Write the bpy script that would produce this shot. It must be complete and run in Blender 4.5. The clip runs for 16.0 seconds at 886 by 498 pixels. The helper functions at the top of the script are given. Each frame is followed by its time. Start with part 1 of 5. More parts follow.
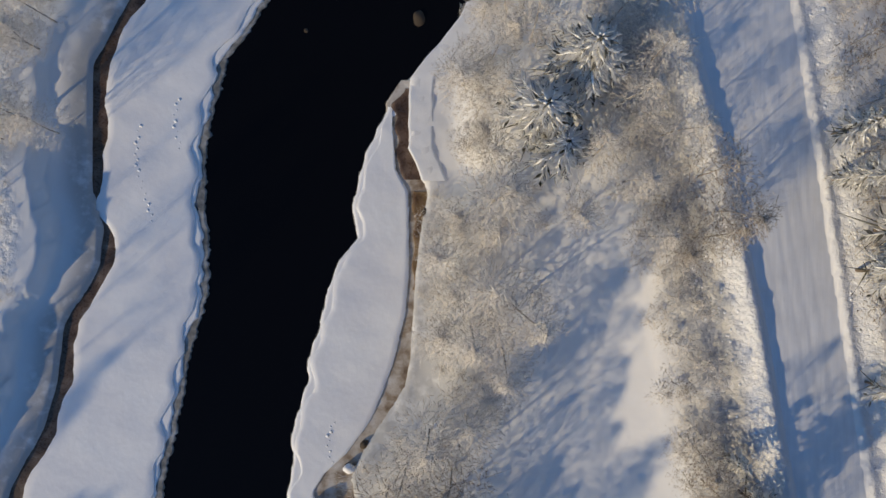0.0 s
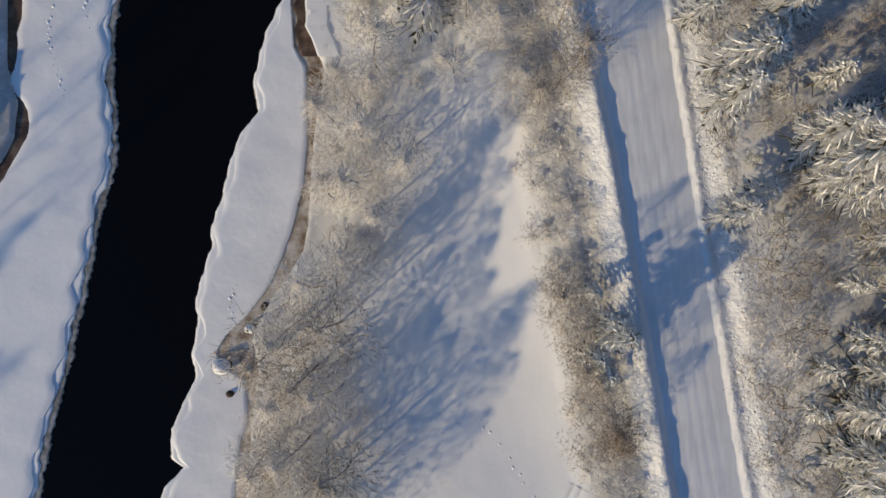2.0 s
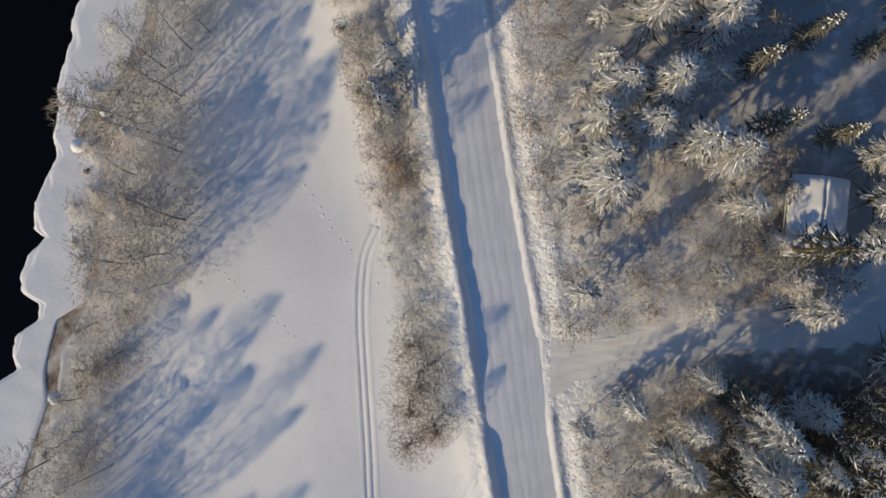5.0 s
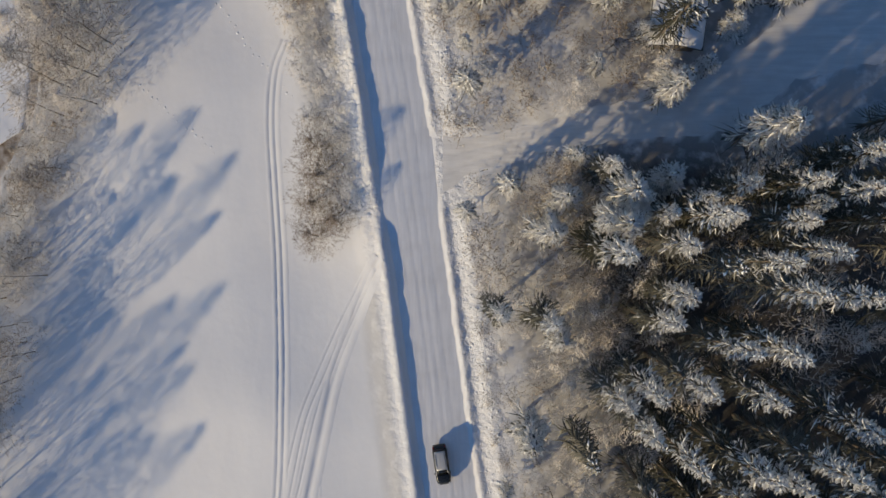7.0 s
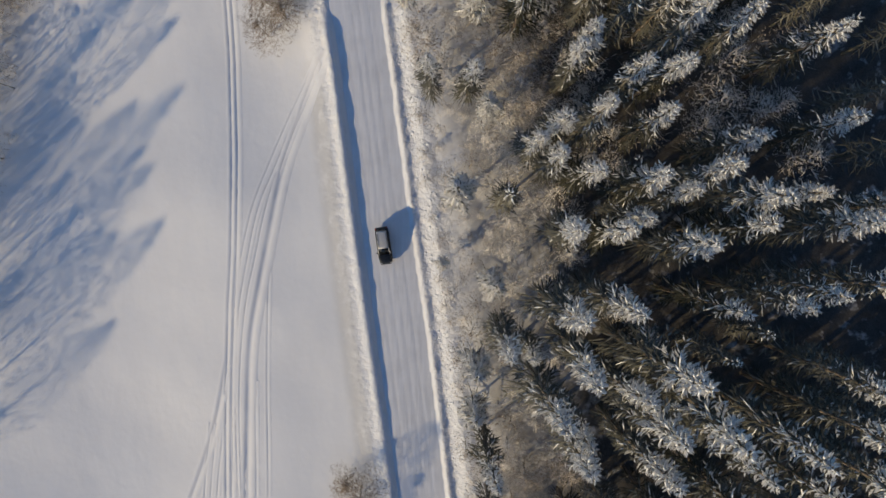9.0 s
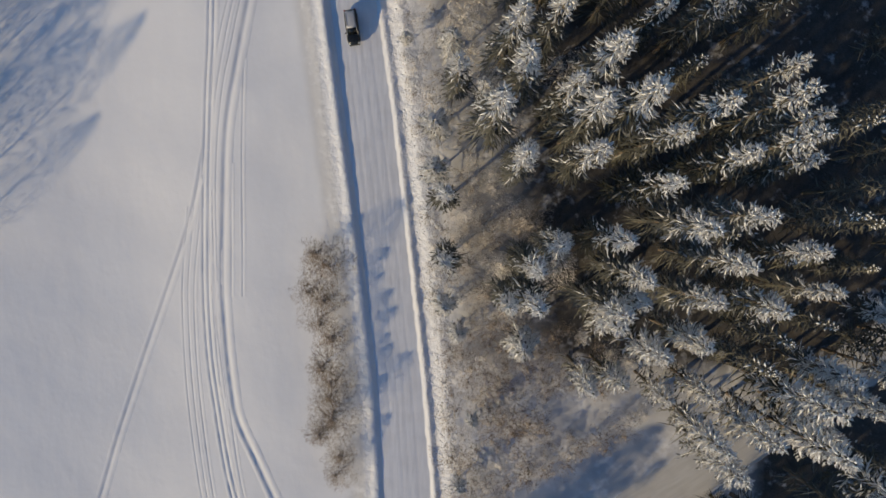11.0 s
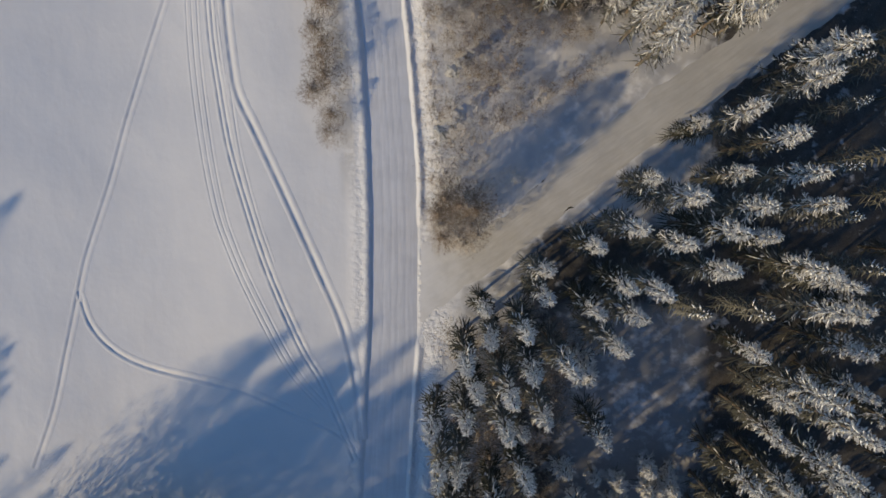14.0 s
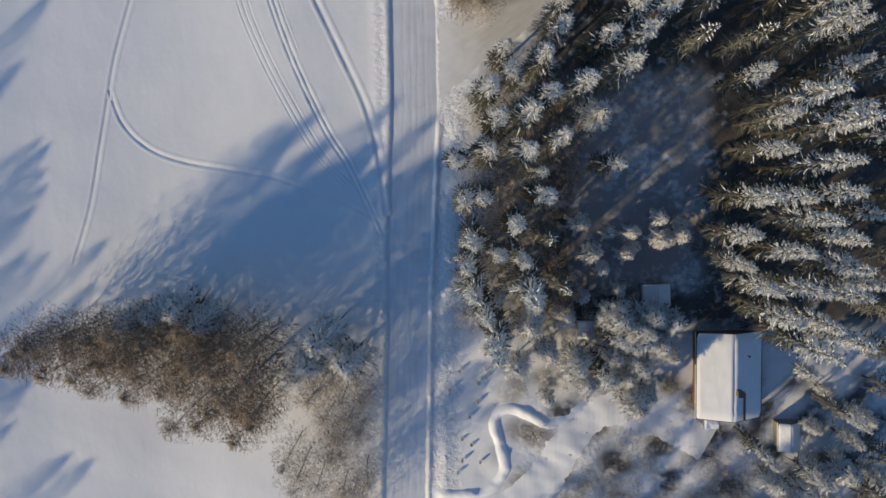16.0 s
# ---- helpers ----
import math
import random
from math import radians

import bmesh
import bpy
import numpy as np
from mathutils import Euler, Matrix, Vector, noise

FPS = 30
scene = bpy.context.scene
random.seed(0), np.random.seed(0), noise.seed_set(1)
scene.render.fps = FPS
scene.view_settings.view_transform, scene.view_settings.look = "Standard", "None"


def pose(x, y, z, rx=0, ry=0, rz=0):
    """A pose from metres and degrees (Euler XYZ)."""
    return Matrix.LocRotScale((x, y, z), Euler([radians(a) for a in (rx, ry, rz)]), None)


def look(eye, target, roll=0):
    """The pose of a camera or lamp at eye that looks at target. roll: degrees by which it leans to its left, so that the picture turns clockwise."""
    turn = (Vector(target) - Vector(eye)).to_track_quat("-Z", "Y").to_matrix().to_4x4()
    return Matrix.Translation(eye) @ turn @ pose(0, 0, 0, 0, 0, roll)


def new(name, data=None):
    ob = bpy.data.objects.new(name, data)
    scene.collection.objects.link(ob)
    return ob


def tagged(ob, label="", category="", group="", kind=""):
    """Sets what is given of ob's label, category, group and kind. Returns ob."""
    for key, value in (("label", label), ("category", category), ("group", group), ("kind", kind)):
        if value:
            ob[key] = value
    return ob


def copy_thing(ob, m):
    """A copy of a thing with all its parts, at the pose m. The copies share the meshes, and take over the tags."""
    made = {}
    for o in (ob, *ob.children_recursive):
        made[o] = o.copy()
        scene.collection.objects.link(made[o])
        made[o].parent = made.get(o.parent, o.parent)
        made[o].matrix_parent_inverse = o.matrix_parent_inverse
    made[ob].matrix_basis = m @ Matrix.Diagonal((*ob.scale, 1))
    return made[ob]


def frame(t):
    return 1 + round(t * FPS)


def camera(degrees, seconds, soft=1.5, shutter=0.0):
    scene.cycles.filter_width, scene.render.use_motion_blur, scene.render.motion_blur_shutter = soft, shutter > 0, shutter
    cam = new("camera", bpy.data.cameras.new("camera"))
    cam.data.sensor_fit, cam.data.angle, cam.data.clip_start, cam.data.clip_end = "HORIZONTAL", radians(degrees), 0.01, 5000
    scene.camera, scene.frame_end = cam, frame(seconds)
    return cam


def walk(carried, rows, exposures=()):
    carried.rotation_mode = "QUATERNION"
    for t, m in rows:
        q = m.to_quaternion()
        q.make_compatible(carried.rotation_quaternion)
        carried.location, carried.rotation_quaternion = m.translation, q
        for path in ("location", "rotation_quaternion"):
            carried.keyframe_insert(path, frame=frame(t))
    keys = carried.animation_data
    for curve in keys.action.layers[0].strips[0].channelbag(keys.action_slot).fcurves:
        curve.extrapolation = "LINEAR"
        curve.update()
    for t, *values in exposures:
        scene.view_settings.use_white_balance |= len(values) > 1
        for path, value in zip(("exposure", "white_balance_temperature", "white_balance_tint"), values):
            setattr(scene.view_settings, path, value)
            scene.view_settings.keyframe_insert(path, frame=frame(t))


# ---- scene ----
cam = camera(66.0, 16.0, soft=1.6)
METRES, EYE, TILT, LEAN, TURN = 218.0, 61.4, -90.0, 0.0, 0.0
ROWS = [
    (0.0, 0.0000, 0.0000, 0.0000, 0.00, 0.00, -0.00),
    (0.5, 0.0123, -0.0046, -0.0166, -0.05, 0.10, -0.04),
    (1.0, 0.0250, -0.0094, -0.0336, -0.22, 0.15, -0.06),
    (1.5, 0.0393, -0.0146, -0.0512, -0.17, 0.19, 0.08),
    (2.0, 0.0539, -0.0202, -0.0706, -0.22, 0.41, 0.18),
    (2.5, 0.0696, -0.0258, -0.0902, -0.14, 0.54, 0.11),
    (3.0, 0.0866, -0.0314, -0.1098, 0.08, 0.59, 0.08),
    (3.5, 0.1048, -0.0370, -0.1304, 0.42, 0.75, -0.01),
    (4.0, 0.1226, -0.0424, -0.1504, 0.58, 0.71, -0.07),
    (6.5, 0.2007, -0.0722, -0.2628, 1.14, -0.41, -0.41),
    (7.0, 0.2117, -0.0786, -0.2876, 1.07, -0.75, -0.47),
    (7.5, 0.2199, -0.0845, -0.3115, 0.90, -1.03, -0.50),
    (8.0, 0.2284, -0.0907, -0.3385, 0.80, -1.31, -0.54),
    (8.5, 0.2365, -0.0968, -0.3659, 0.81, -1.66, -0.61),
    (9.0, 0.2431, -0.1034, -0.3940, 0.71, -1.98, -0.65),
    (9.5, 0.2492, -0.1096, -0.4235, 0.64, -2.17, -0.78),
    (10.0, 0.2545, -0.1161, -0.4527, 0.54, -2.56, -0.86),
    (12.5, 0.2851, -0.1503, -0.6245, 1.56, -1.95, -1.36),
    (13.0, 0.2869, -0.1581, -0.6560, 1.46, -2.53, -1.31),
    (13.5, 0.2866, -0.1663, -0.6881, 1.27, -3.07, -1.14),
    (14.0, 0.2861, -0.1740, -0.7219, 1.22, -3.46, -1.04),
    (14.5, 0.2840, -0.1823, -0.7550, 1.10, -4.03, -0.91),
    (15.0, 0.2814, -0.1904, -0.7888, 1.03, -4.54, -0.65),
    (15.5, 0.2775, -0.1989, -0.8218, 1.00, -5.19, -0.27),
    (16.0, 0.2716, -0.2077, -0.8552, 0.83, -5.76, 0.31),
]
walk(cam, [(t, pose(0, 0, EYE, TILT, LEAN, TURN) @ pose(METRES * x, METRES * y, METRES * z, 90 + pitch, roll, yaw)) for t, x, y, z, yaw, pitch, roll in ROWS],
     exposures=[(0, 0.0, 6350, 10), (4, 0.0, 6400, 10), (6.5, 0.0, 6500, 10), (13.0, -0.03, 6500, 10), (14.5, 0.04, 6450, 10), (16, 0.13, 6250, 9)])

# ---- the lie of the land: road, river and slopes as functions of the plan ----


def curve(ys, xs):
    """x along the valley as a function of y, from a few stations (y falling)."""
    a, b = np.array(ys, float)[::-1], np.array(xs, float)[::-1]
    return lambda y: np.interp(y, a, b)


ROAD_L = curve((400, 20, 5, -6, -15, -25, -37, -48, -57, -67, -85, -100, -117, -134, -147, -160, -174, -195, -212, -236, -600),
               (-60, 22.2, 26.2, 28.6, 30.2, 32.0, 34.0, 36.0, 37.3, 39.0, 41.5, 43.7, 46.2, 48.4, 49.4, 50.0, 50.1, 49.2, 49.0, 48.1, 40))
ROAD_R = curve((400, 22, 6, -5, -14, -23, -35, -44, -51, -59, -67, -76, -85, -99, -112, -134, -152, -177, -190, -203, -229, -600),
               (-45, 31.4, 33.9, 35.6, 36.9, 38.4, 40.3, 41.9, 43.2, 44.1, 45.3, 46.6, 47.9, 50.1, 51.8, 54.6, 56.4, 56.7, 56.0, 55.4, 54.8, 47))
WEST_BANK = curve((400, 60, 27, 20, 7, 2.5, -2, -5, -8, -15, -20, -26, -60, -150, -400), (60, -18, -34.6, -38.4, -38.5, -37.2, -37.7, -39.3, -41.5, -42.4, -43.9, -47.3, -58, -90, -150))
WEST_ICE = curve((400, 60, 27, 21, 12, 5, -3, -7, -10, -15, -21, -28, -37, -44, -60, -150, -400), (85, 0, -19.4, -23.8, -26.1, -26.4, -25.8, -26.5, -27.6, -28.6, -29.8, -31.3, -33.8, -34.9, -40, -74, -135))
EAST_ICE = curve((400, 60, 27, 18.6, 16, 11, 8, 4.4, 2.5, 1, -1.2, -4.3, -8.6, -12.3, -14.2, -17.3, -20.4, -23, -27, -29.5, -32, -35.6, -39, -40, -42.3, -45, -47, -48.5, -50.5, -52.6, -55.4, -57, -58.9, -62.5, -150, -400),
                 (100, 24, 2.8, -3.8, -5.8, -8.3, -9.2, -10, -9.6, -9.5, -11.4, -12.6, -13.6, -14.9, -14.8, -15.7, -16.7, -16.4, -17.1, -16.6, -17.8, -19.5, -19.5, -18.1, -20.2, -21.3, -21.1, -18.8, -18.9, -21.8, -22.2, -21.5, -24.8, -27.3, -58, -118))
EAST_BANK = curve((400, 60, 27, 24, 18.6, 11, 8.5, 6, 2.5, -2.4, -7, -12, -15, -18, -21, -25, -29, -35, -41, -46, -50, -55, -60, -100, -150, -400), (101, 25, 3.0, 1.2, -3.4, -3.5, -2.4, -1.4, -2.1, -2.7, -3.0, -3.3, -3.9, -5.8, -7.9, -9.9, -9.0, -9.9, -10.2, -10.9, -13.0, -15.5, -16, -30, -46, -100))
ICE_Z, WATER_Z = -13.3, -13.55
EAST_INNER = curve((400, 60, 16, 8.7, 6.3, 1.3, -3.7, -7.4, -12.3, -16, -19.1, -22.2, -24.6, -26.6, -28.5, -30, -34.4, -37.3, -43, -48.4, -50.5, -57, -61, -100, -150, -400),
                   (100, 24, -5.7, -5.2, -3.8, -3.7, -3.8, -4.2, -5.4, -6.7, -8.1, -10.4, -13, -14.2, -13.6, -10.8, -10.6, -11.5, -12.1, -13, -16.5, -18, -17.5, -31, -47, -101))
FALL_D = np.array([0, 3.5, 5, 10, 15, 20, 32, 40, 60, 400.0])


def profile(*zs):
    """A smooth cross-slope through a few heights at the distances FALL_D west of the road."""
    d = np.arange(0, 400, 0.5)
    v = np.interp(d, FALL_D, zs)
    k = np.exp(-(np.arange(-14, 15) / 6.5) ** 2)
    soft = np.convolve(np.pad(v, 14, mode="edge"), k / k.sum(), "valid")
    w = np.clip(d / 9, 0, 1)
    return d, v * (1 - w) + soft * w


FALL_N = profile(0, -1.36, -2.12, -4.66, -6.25, -7.32, -10.03, -10.91, -11.5, -12.39)
FALL_M = profile(0, -0.89, -1.53, -3.07, -4.01, -4.72, -7.38, -9.79, -11.21, -12.39)
FALL_S = profile(0, -0.41, -0.71, -1.47, -2.06, -3.07, -5.78, -6.96, -8.55, -10.03)


def smooth(a, b, v):
    t = np.clip((v - a) / (b - a), 0, 1)
    return t * t * (3 - 2 * t)


def waves(x, y, size, seed):
    """Cheap rolling noise, about -1 to 1."""
    a, s = seed * 1.7, 6.2832 / size
    return (np.sin(s * (x + 0.6 * y) + a + 1.3 * np.sin(s * 0.47 * (y - 0.4 * x) + a)) + np.sin(s * (0.83 * y - 0.7 * x) * 1.31 + 2 * a + 1.1 * np.sin(s * 0.61 * x + 3 * a))
            + np.sin(s * 1.77 * (0.3 * x + y) + 4 * a) * 0.6) / 2.6


def side_road_north(x):
    """Middle y and half width of the lane that leaves the road by the bend."""
    return np.interp(x, (44, 47, 51, 56, 62, 67, 72, 76, 82, 92, 130), (-54.2, -53.3, -52.4, -51.1, -49.8, -49, -48.2, -46.5, -41.5, -38.5, -30)), np.interp(x, (44, 47, 51, 56, 67, 76, 92), (3.4, 2.1, 1.8, 1.7, 2.2, 3.6, 4.2))


def side_road_south(x):
    """Middle y and half width of the sanded lane that runs off through the forest."""
    return np.interp(x, (56, 62, 69, 77.5, 85.2, 92, 99, 107.5, 115, 160), (-169, -166, -161.8, -153.8, -147.4, -142.2, -137.2, -130.8, -125, -90)), np.interp(x, (56, 62, 69, 77.5, 85, 150), (6.2, 3.9, 3.2, 3.9, 3.6, 3.2))


def height(x, y):
    """The snow's height: the road is level at 0, the river ice at -13.3."""
    x, y = np.asarray(x, float), np.asarray(y, float)
    left, right = ROAD_L(y), ROAD_R(y)
    d, e = np.maximum(left - x, 0), np.maximum(x - right, 0)
    n, s = smooth(-52, -22, y), smooth(-62, -86, y)
    fall = np.interp(d, *FALL_N) * n + np.interp(d, *FALL_S) * s + np.interp(d, *FALL_M) * (1 - n - s)
    fall = fall * (1 - 0.2 * smooth(-110, -160, y))
    # a rough verge below the road
    fall = fall + n * smooth(1.6, 2.6, d) * smooth(11, 8, d) * (0.16 * waves(x, y, 1.7, 15) + 0.1 * waves(x, y, 3.9, 16))
    z = fall + 7.1 * (1 - np.exp(-e / 33))
    # soft rolling of the fields and hummocks under the woods
    z = z + smooth(2, 9, d) * (0.09 * waves(x, y, 23, 1) + 0.012 * waves(x, y, 5.3, 2)) + smooth(3, 9, e) * (0.3 * waves(x, y, 11, 3) + 0.14 * waves(x, y, 3.7, 4))
    # lanes are flattened
    for line in (side_road_north, side_road_south):
        m, w = line(x)
        on = smooth(1.5, 0.95, np.abs(y - m) / w) * (x > right)
        z = z + on * (7.1 * (1 - np.exp(-e / 33)) - z) - 0.10 * on * smooth(0.3, 4, e)
    # ploughed banks beside the road
    gap_n = smooth(0.9, 1.25, np.abs(y + 54.6) / 4.0)
    gap_s = smooth(0.95, 1.2, np.abs(y + 168.5) / 8.5)
    rough = 1 + 0.09 * waves(x, y, 6.3, 5) + 0.06 * waves(x, y, 2.9, 6)
    hl = np.interp(y, (-240, -200, -170, -130, -90, -55, 30), (0.26, 0.28, 0.34, 0.46, 0.66, 0.84, 0.98)) * (1 - 0.6 * smooth(-63, -60, y) * smooth(-54, -58, y))
    z = z + hl * rough * np.exp(-((x - left + 0.75) / 0.7) ** 2) + 0.5 * hl * rough * np.exp(-((x - left + 2.2) / 1.1) ** 2) - 0.6 * n * np.exp(-((x - left + 3.7) / 0.7) ** 2)
    hr = np.interp(y, (-240, -180, -120, -60, 30), (0.32, 0.34, 0.42, 0.34, 0.28)) * gap_n * gap_s
    lumpy = 1 + 0.35 * waves(x, y, 3.3, 17) + 0.25 * waves(x, y, 2.1, 18)
    z = z + hr * lumpy * np.exp(-((x - right - 0.4 - 0.12 * waves(x, y, 4.7, 19)) / 0.42) ** 2) - 0.25 * hr * np.exp(-((x - right - 1.7) / 0.8) ** 2) + 0.9 * hr * lumpy * np.exp(-((x - right - 2.9) / 1.1) ** 2)
    z = np.where((x > left) & (x < right), z - 0.06, z)
    # the river's trough
    eb, wb = EAST_BANK(y), WEST_BANK(y)
    point = smooth(5, 9, y)
    k = smooth(4.0 * point, 7 + 4 * point, x - eb)
    z = np.where(x < eb + 7 + 4 * point, (ICE_Z + 0.5 + 0.15 * waves(x, y, 3.1, 7)) * (1 - k) + z * k, z)
    z = np.where(x < eb, ICE_Z + 0.5 - 3.4 * smooth(0, 1.1, eb - x), z)
    west = ICE_Z + 0.3 + 0.2 * smooth(0, 2.5, wb - x) + (1.9 - 1.1 * smooth(8, 13, y)) * smooth(4.4, 5.5, wb - x + 0.5 * waves(x, y, 4.3, 41) + 0.3 * waves(x, y, 1.7, 43)) + 0.05 * waves(x, y, 3.3, 8)
    return np.where(x < wb + 1.1, west - 3.7 * smooth(-0.2, 1.1, x - wb), z)

# ---- daylight: a low winter sun and a clear sky ----
SUN_TO = Vector((-0.76, -0.65, 0.0)).normalized() * math.cos(radians(16)) + Vector((0, 0, math.sin(radians(16))))
world = bpy.data.worlds.new("winter_sky")
scene.world = world
world.use_nodes = True
sky = world.node_tree.nodes.new("ShaderNodeTexSky")
sky.sky_type, sky.sun_disc = "NISHITA", False
sky.sun_elevation, sky.sun_rotation = radians(16), math.atan2(SUN_TO.x, SUN_TO.y)
sky.air_density, sky.dust_density, sky.ozone_density = 1.0, 0.0, 4.6
world.node_tree.nodes["Background"].inputs["Strength"].default_value = 0.127
world.node_tree.links.new(sky.outputs[0], world.node_tree.nodes["Background"].inputs["Color"])
sun = new("sun", bpy.data.lights.new("sun", "SUN"))
sun.data.energy, sun.data.angle, sun.data.color = 3.75, radians(1.3), (1.0, 0.79, 0.48)
sun.matrix_world = look(SUN_TO * 500, (0, 0, 0))

# ---- materials ----


class Nodes:
    """A small wrapper to write node materials in few lines."""

    def __init__(self, name):
        self.mat = bpy.data.materials.new(name)
        self.mat.use_nodes = True
        self.tree = self.mat.node_tree
        self.bsdf = self.tree.nodes["Principled BSDF"]
        self.where = self.add("ShaderNodeTexCoord").outputs["Object"]

    def add(self, kind, **inputs):
        n = self.tree.nodes.new(kind)
        for key, value in inputs.items():
            self.put(n.inputs[key.replace("_", " ")], value)
        return n

    def put(self, socket, value):
        if isinstance(value, bpy.types.NodeSocket):
            self.tree.links.new(value, socket)
        else:
            socket.default_value = value

    def noise(self, scale, detail=4, rough=0.55, stretch=None, where=None):
        at = where or self.where
        if stretch:
            at = self.add("ShaderNodeMapping", Vector=at, Scale=stretch).outputs[0]
        return self.add("ShaderNodeTexNoise", Vector=at, Scale=scale, Detail=detail, Roughness=rough).outputs["Fac"]

    def ramp(self, fac, *stops):
        n = self.add("ShaderNodeValToRGB", Fac=fac)
        e = n.color_ramp.elements
        while len(e) < len(stops):
            e.new(0.5)
        for s, (at, c) in zip(e, stops):
            s.position, s.color = at, (*c, 1) if len(c) == 3 else c
        return n.outputs[0]

    def mix(self, fac, a, b, how="MIX"):
        n = self.tree.nodes.new("ShaderNodeMix")
        n.data_type, n.blend_type = "RGBA", how
        for i, v in ((0, fac), (6, a), (7, b)):
            self.put(n.inputs[i], (*v, 1) if isinstance(v, tuple) and len(v) == 3 else v)
        return n.outputs[2]

    def math(self, op, a, b=0.0):
        n = self.tree.nodes.new("ShaderNodeMath")
        n.operation = op
        self.put(n.inputs[0], a)
        self.put(n.inputs[1], b)
        return n.outputs[0]

    def done(self, colour, rough=0.6, bumps=(), **more):
        self.put(self.bsdf.inputs["Base Color"], (*colour, 1) if isinstance(colour, tuple) and len(colour) == 3 else colour)
        self.put(self.bsdf.inputs["Roughness"], rough)
        normal = None
        for fac, strength, dist in bumps:
            b = self.add("ShaderNodeBump", Height=fac, Strength=strength, Distance=dist)
            if normal:
                self.put(b.inputs["Normal"], normal)
            normal = b.outputs[0]
        if normal:
            self.put(self.bsdf.inputs["Normal"], normal)
        for key, value in more.items():
            self.put(self.bsdf.inputs[key.replace("_", " ")], value)
        return self.mat


def grey(v, warm=0.0):
    return (v * (1 + warm), v, v * (1 - warm))


def ground_snow():
    n = Nodes("ground_snow")
    # litter, and under the spruces also forest shade put into the colour
    litter_shade = n.add("ShaderNodeAttribute")
    litter_shade.attribute_name = "litter_shade"
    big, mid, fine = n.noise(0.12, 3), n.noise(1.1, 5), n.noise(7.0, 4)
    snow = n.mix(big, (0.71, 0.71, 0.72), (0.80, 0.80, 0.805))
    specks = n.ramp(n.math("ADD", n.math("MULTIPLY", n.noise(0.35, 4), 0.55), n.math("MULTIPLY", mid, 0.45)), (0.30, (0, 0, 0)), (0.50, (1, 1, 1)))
    soil_shade = n.mix(n.math("MULTIPLY", fine, n.noise(0.7, 5, 0.7)), (0.016, 0.0145, 0.013), (0.27, 0.25, 0.23))
    # deep wood: extra darkening of the floor, painted in as canopy shade
    deep = n.math("MULTIPLY", n.math("POWER", litter_shade.outputs["Fac"], 5.0), n.math("ADD", n.noise(0.9, 5, 0.7), -0.2))
    colour = n.mix(n.math("MINIMUM", n.math("ADD", n.math("MULTIPLY", litter_shade.outputs["Fac"], specks), deep), 1.0), snow, soil_shade)
    drift = n.noise(0.42, 3, 0.45, stretch=(1.0, 0.7, 1.0))
    churn = n.add("ShaderNodeAttribute")
    churn.attribute_name = "churn"
    warp = n.mix(0.35, n.where, n.add("ShaderNodeTexNoise", Vector=n.where, Scale=0.8).outputs["Color"], "ADD")
    lump = n.add("ShaderNodeTexVoronoi", Vector=warp, Scale=0.9)
    heap = n.math("MULTIPLY", n.math("ADD", n.math("MULTIPLY", lump.outputs["Distance"], -0.5), n.math("MULTIPLY", n.noise(1.3, 5, 0.65), 1.3)), churn.outputs["Fac"])
    return n.done(colour, 0.65, ((heap, 1.0, 0.3), (drift, 0.3, 0.22), (mid, 0.25, 0.06), (fine, 0.2, 0.015)), Specular_IOR_Level=0.25)


def packed_snow(name, light, dark, along=(1.0, 0.06, 1.0), turn=0.0, fade=None):
    """Driven-over snow, with streaks along the way."""
    n = Nodes(name)
    at = n.add("ShaderNodeMapping", Vector=n.where, Rotation=(0, 0, turn)).outputs[0]
    streak, fine, stain = n.noise(2.6, 4, 0.6, along, at), n.noise(9.0, 3), n.noise(0.35, 4)
    c = n.mix(n.ramp(streak, (0.32, (0, 0, 0)), (0.68, (1, 1, 1))), dark, light)
    c = n.mix(n.math("MULTIPLY", n.ramp(stain, (0.45, (0, 0, 0)), (0.7, (1, 1, 1))), 0.5), c, tuple(0.86 * v for v in dark))
    if fade:
        # the sand thins out towards the ploughed road
        x = n.add("ShaderNodeSeparateXYZ", Vector=n.where).outputs[0]
        x = n.math("ADD", n.math("DIVIDE", n.math("SUBTRACT", x, fade[0]), fade[1] - fade[0]), n.math("MULTIPLY", n.math("SUBTRACT", stain, 0.5), 0.8))
        c = n.mix(n.ramp(x, (0.0, (0, 0, 0)), (1.0, (1, 1, 1))), (0.76, 0.76, 0.765), c)
    return n.done(c, 0.5, ((streak, 0.35, 0.05), (fine, 0.25, 0.015)), Specular_IOR_Level=0.3)


def plain_snow(name="plain_snow", a=(0.80, 0.80, 0.81), b=(0.88, 0.88, 0.88)):
    n = Nodes(name)
    mid, fine = n.noise(0.8, 4), n.noise(6.0, 4)
    return n.done(n.mix(mid, a, b), 0.6, ((mid, 0.35, 0.08), (fine, 0.25, 0.02)), Specular_IOR_Level=0.25)


def ice_sheet():
    n = Nodes("snowy_ice")
    big, mid, fine = n.noise(0.16, 4), n.noise(1.3, 5), n.noise(8, 3)
    c = n.mix(n.ramp(big, (0.35, (0, 0, 0)), (0.65, (1, 1, 1))), (0.82, 0.82, 0.84), (0.90, 0.90, 0.90))
    return n.done(c, 0.55, ((mid, 0.4, 0.07), (fine, 0.2, 0.015)), Specular_IOR_Level=0.3)


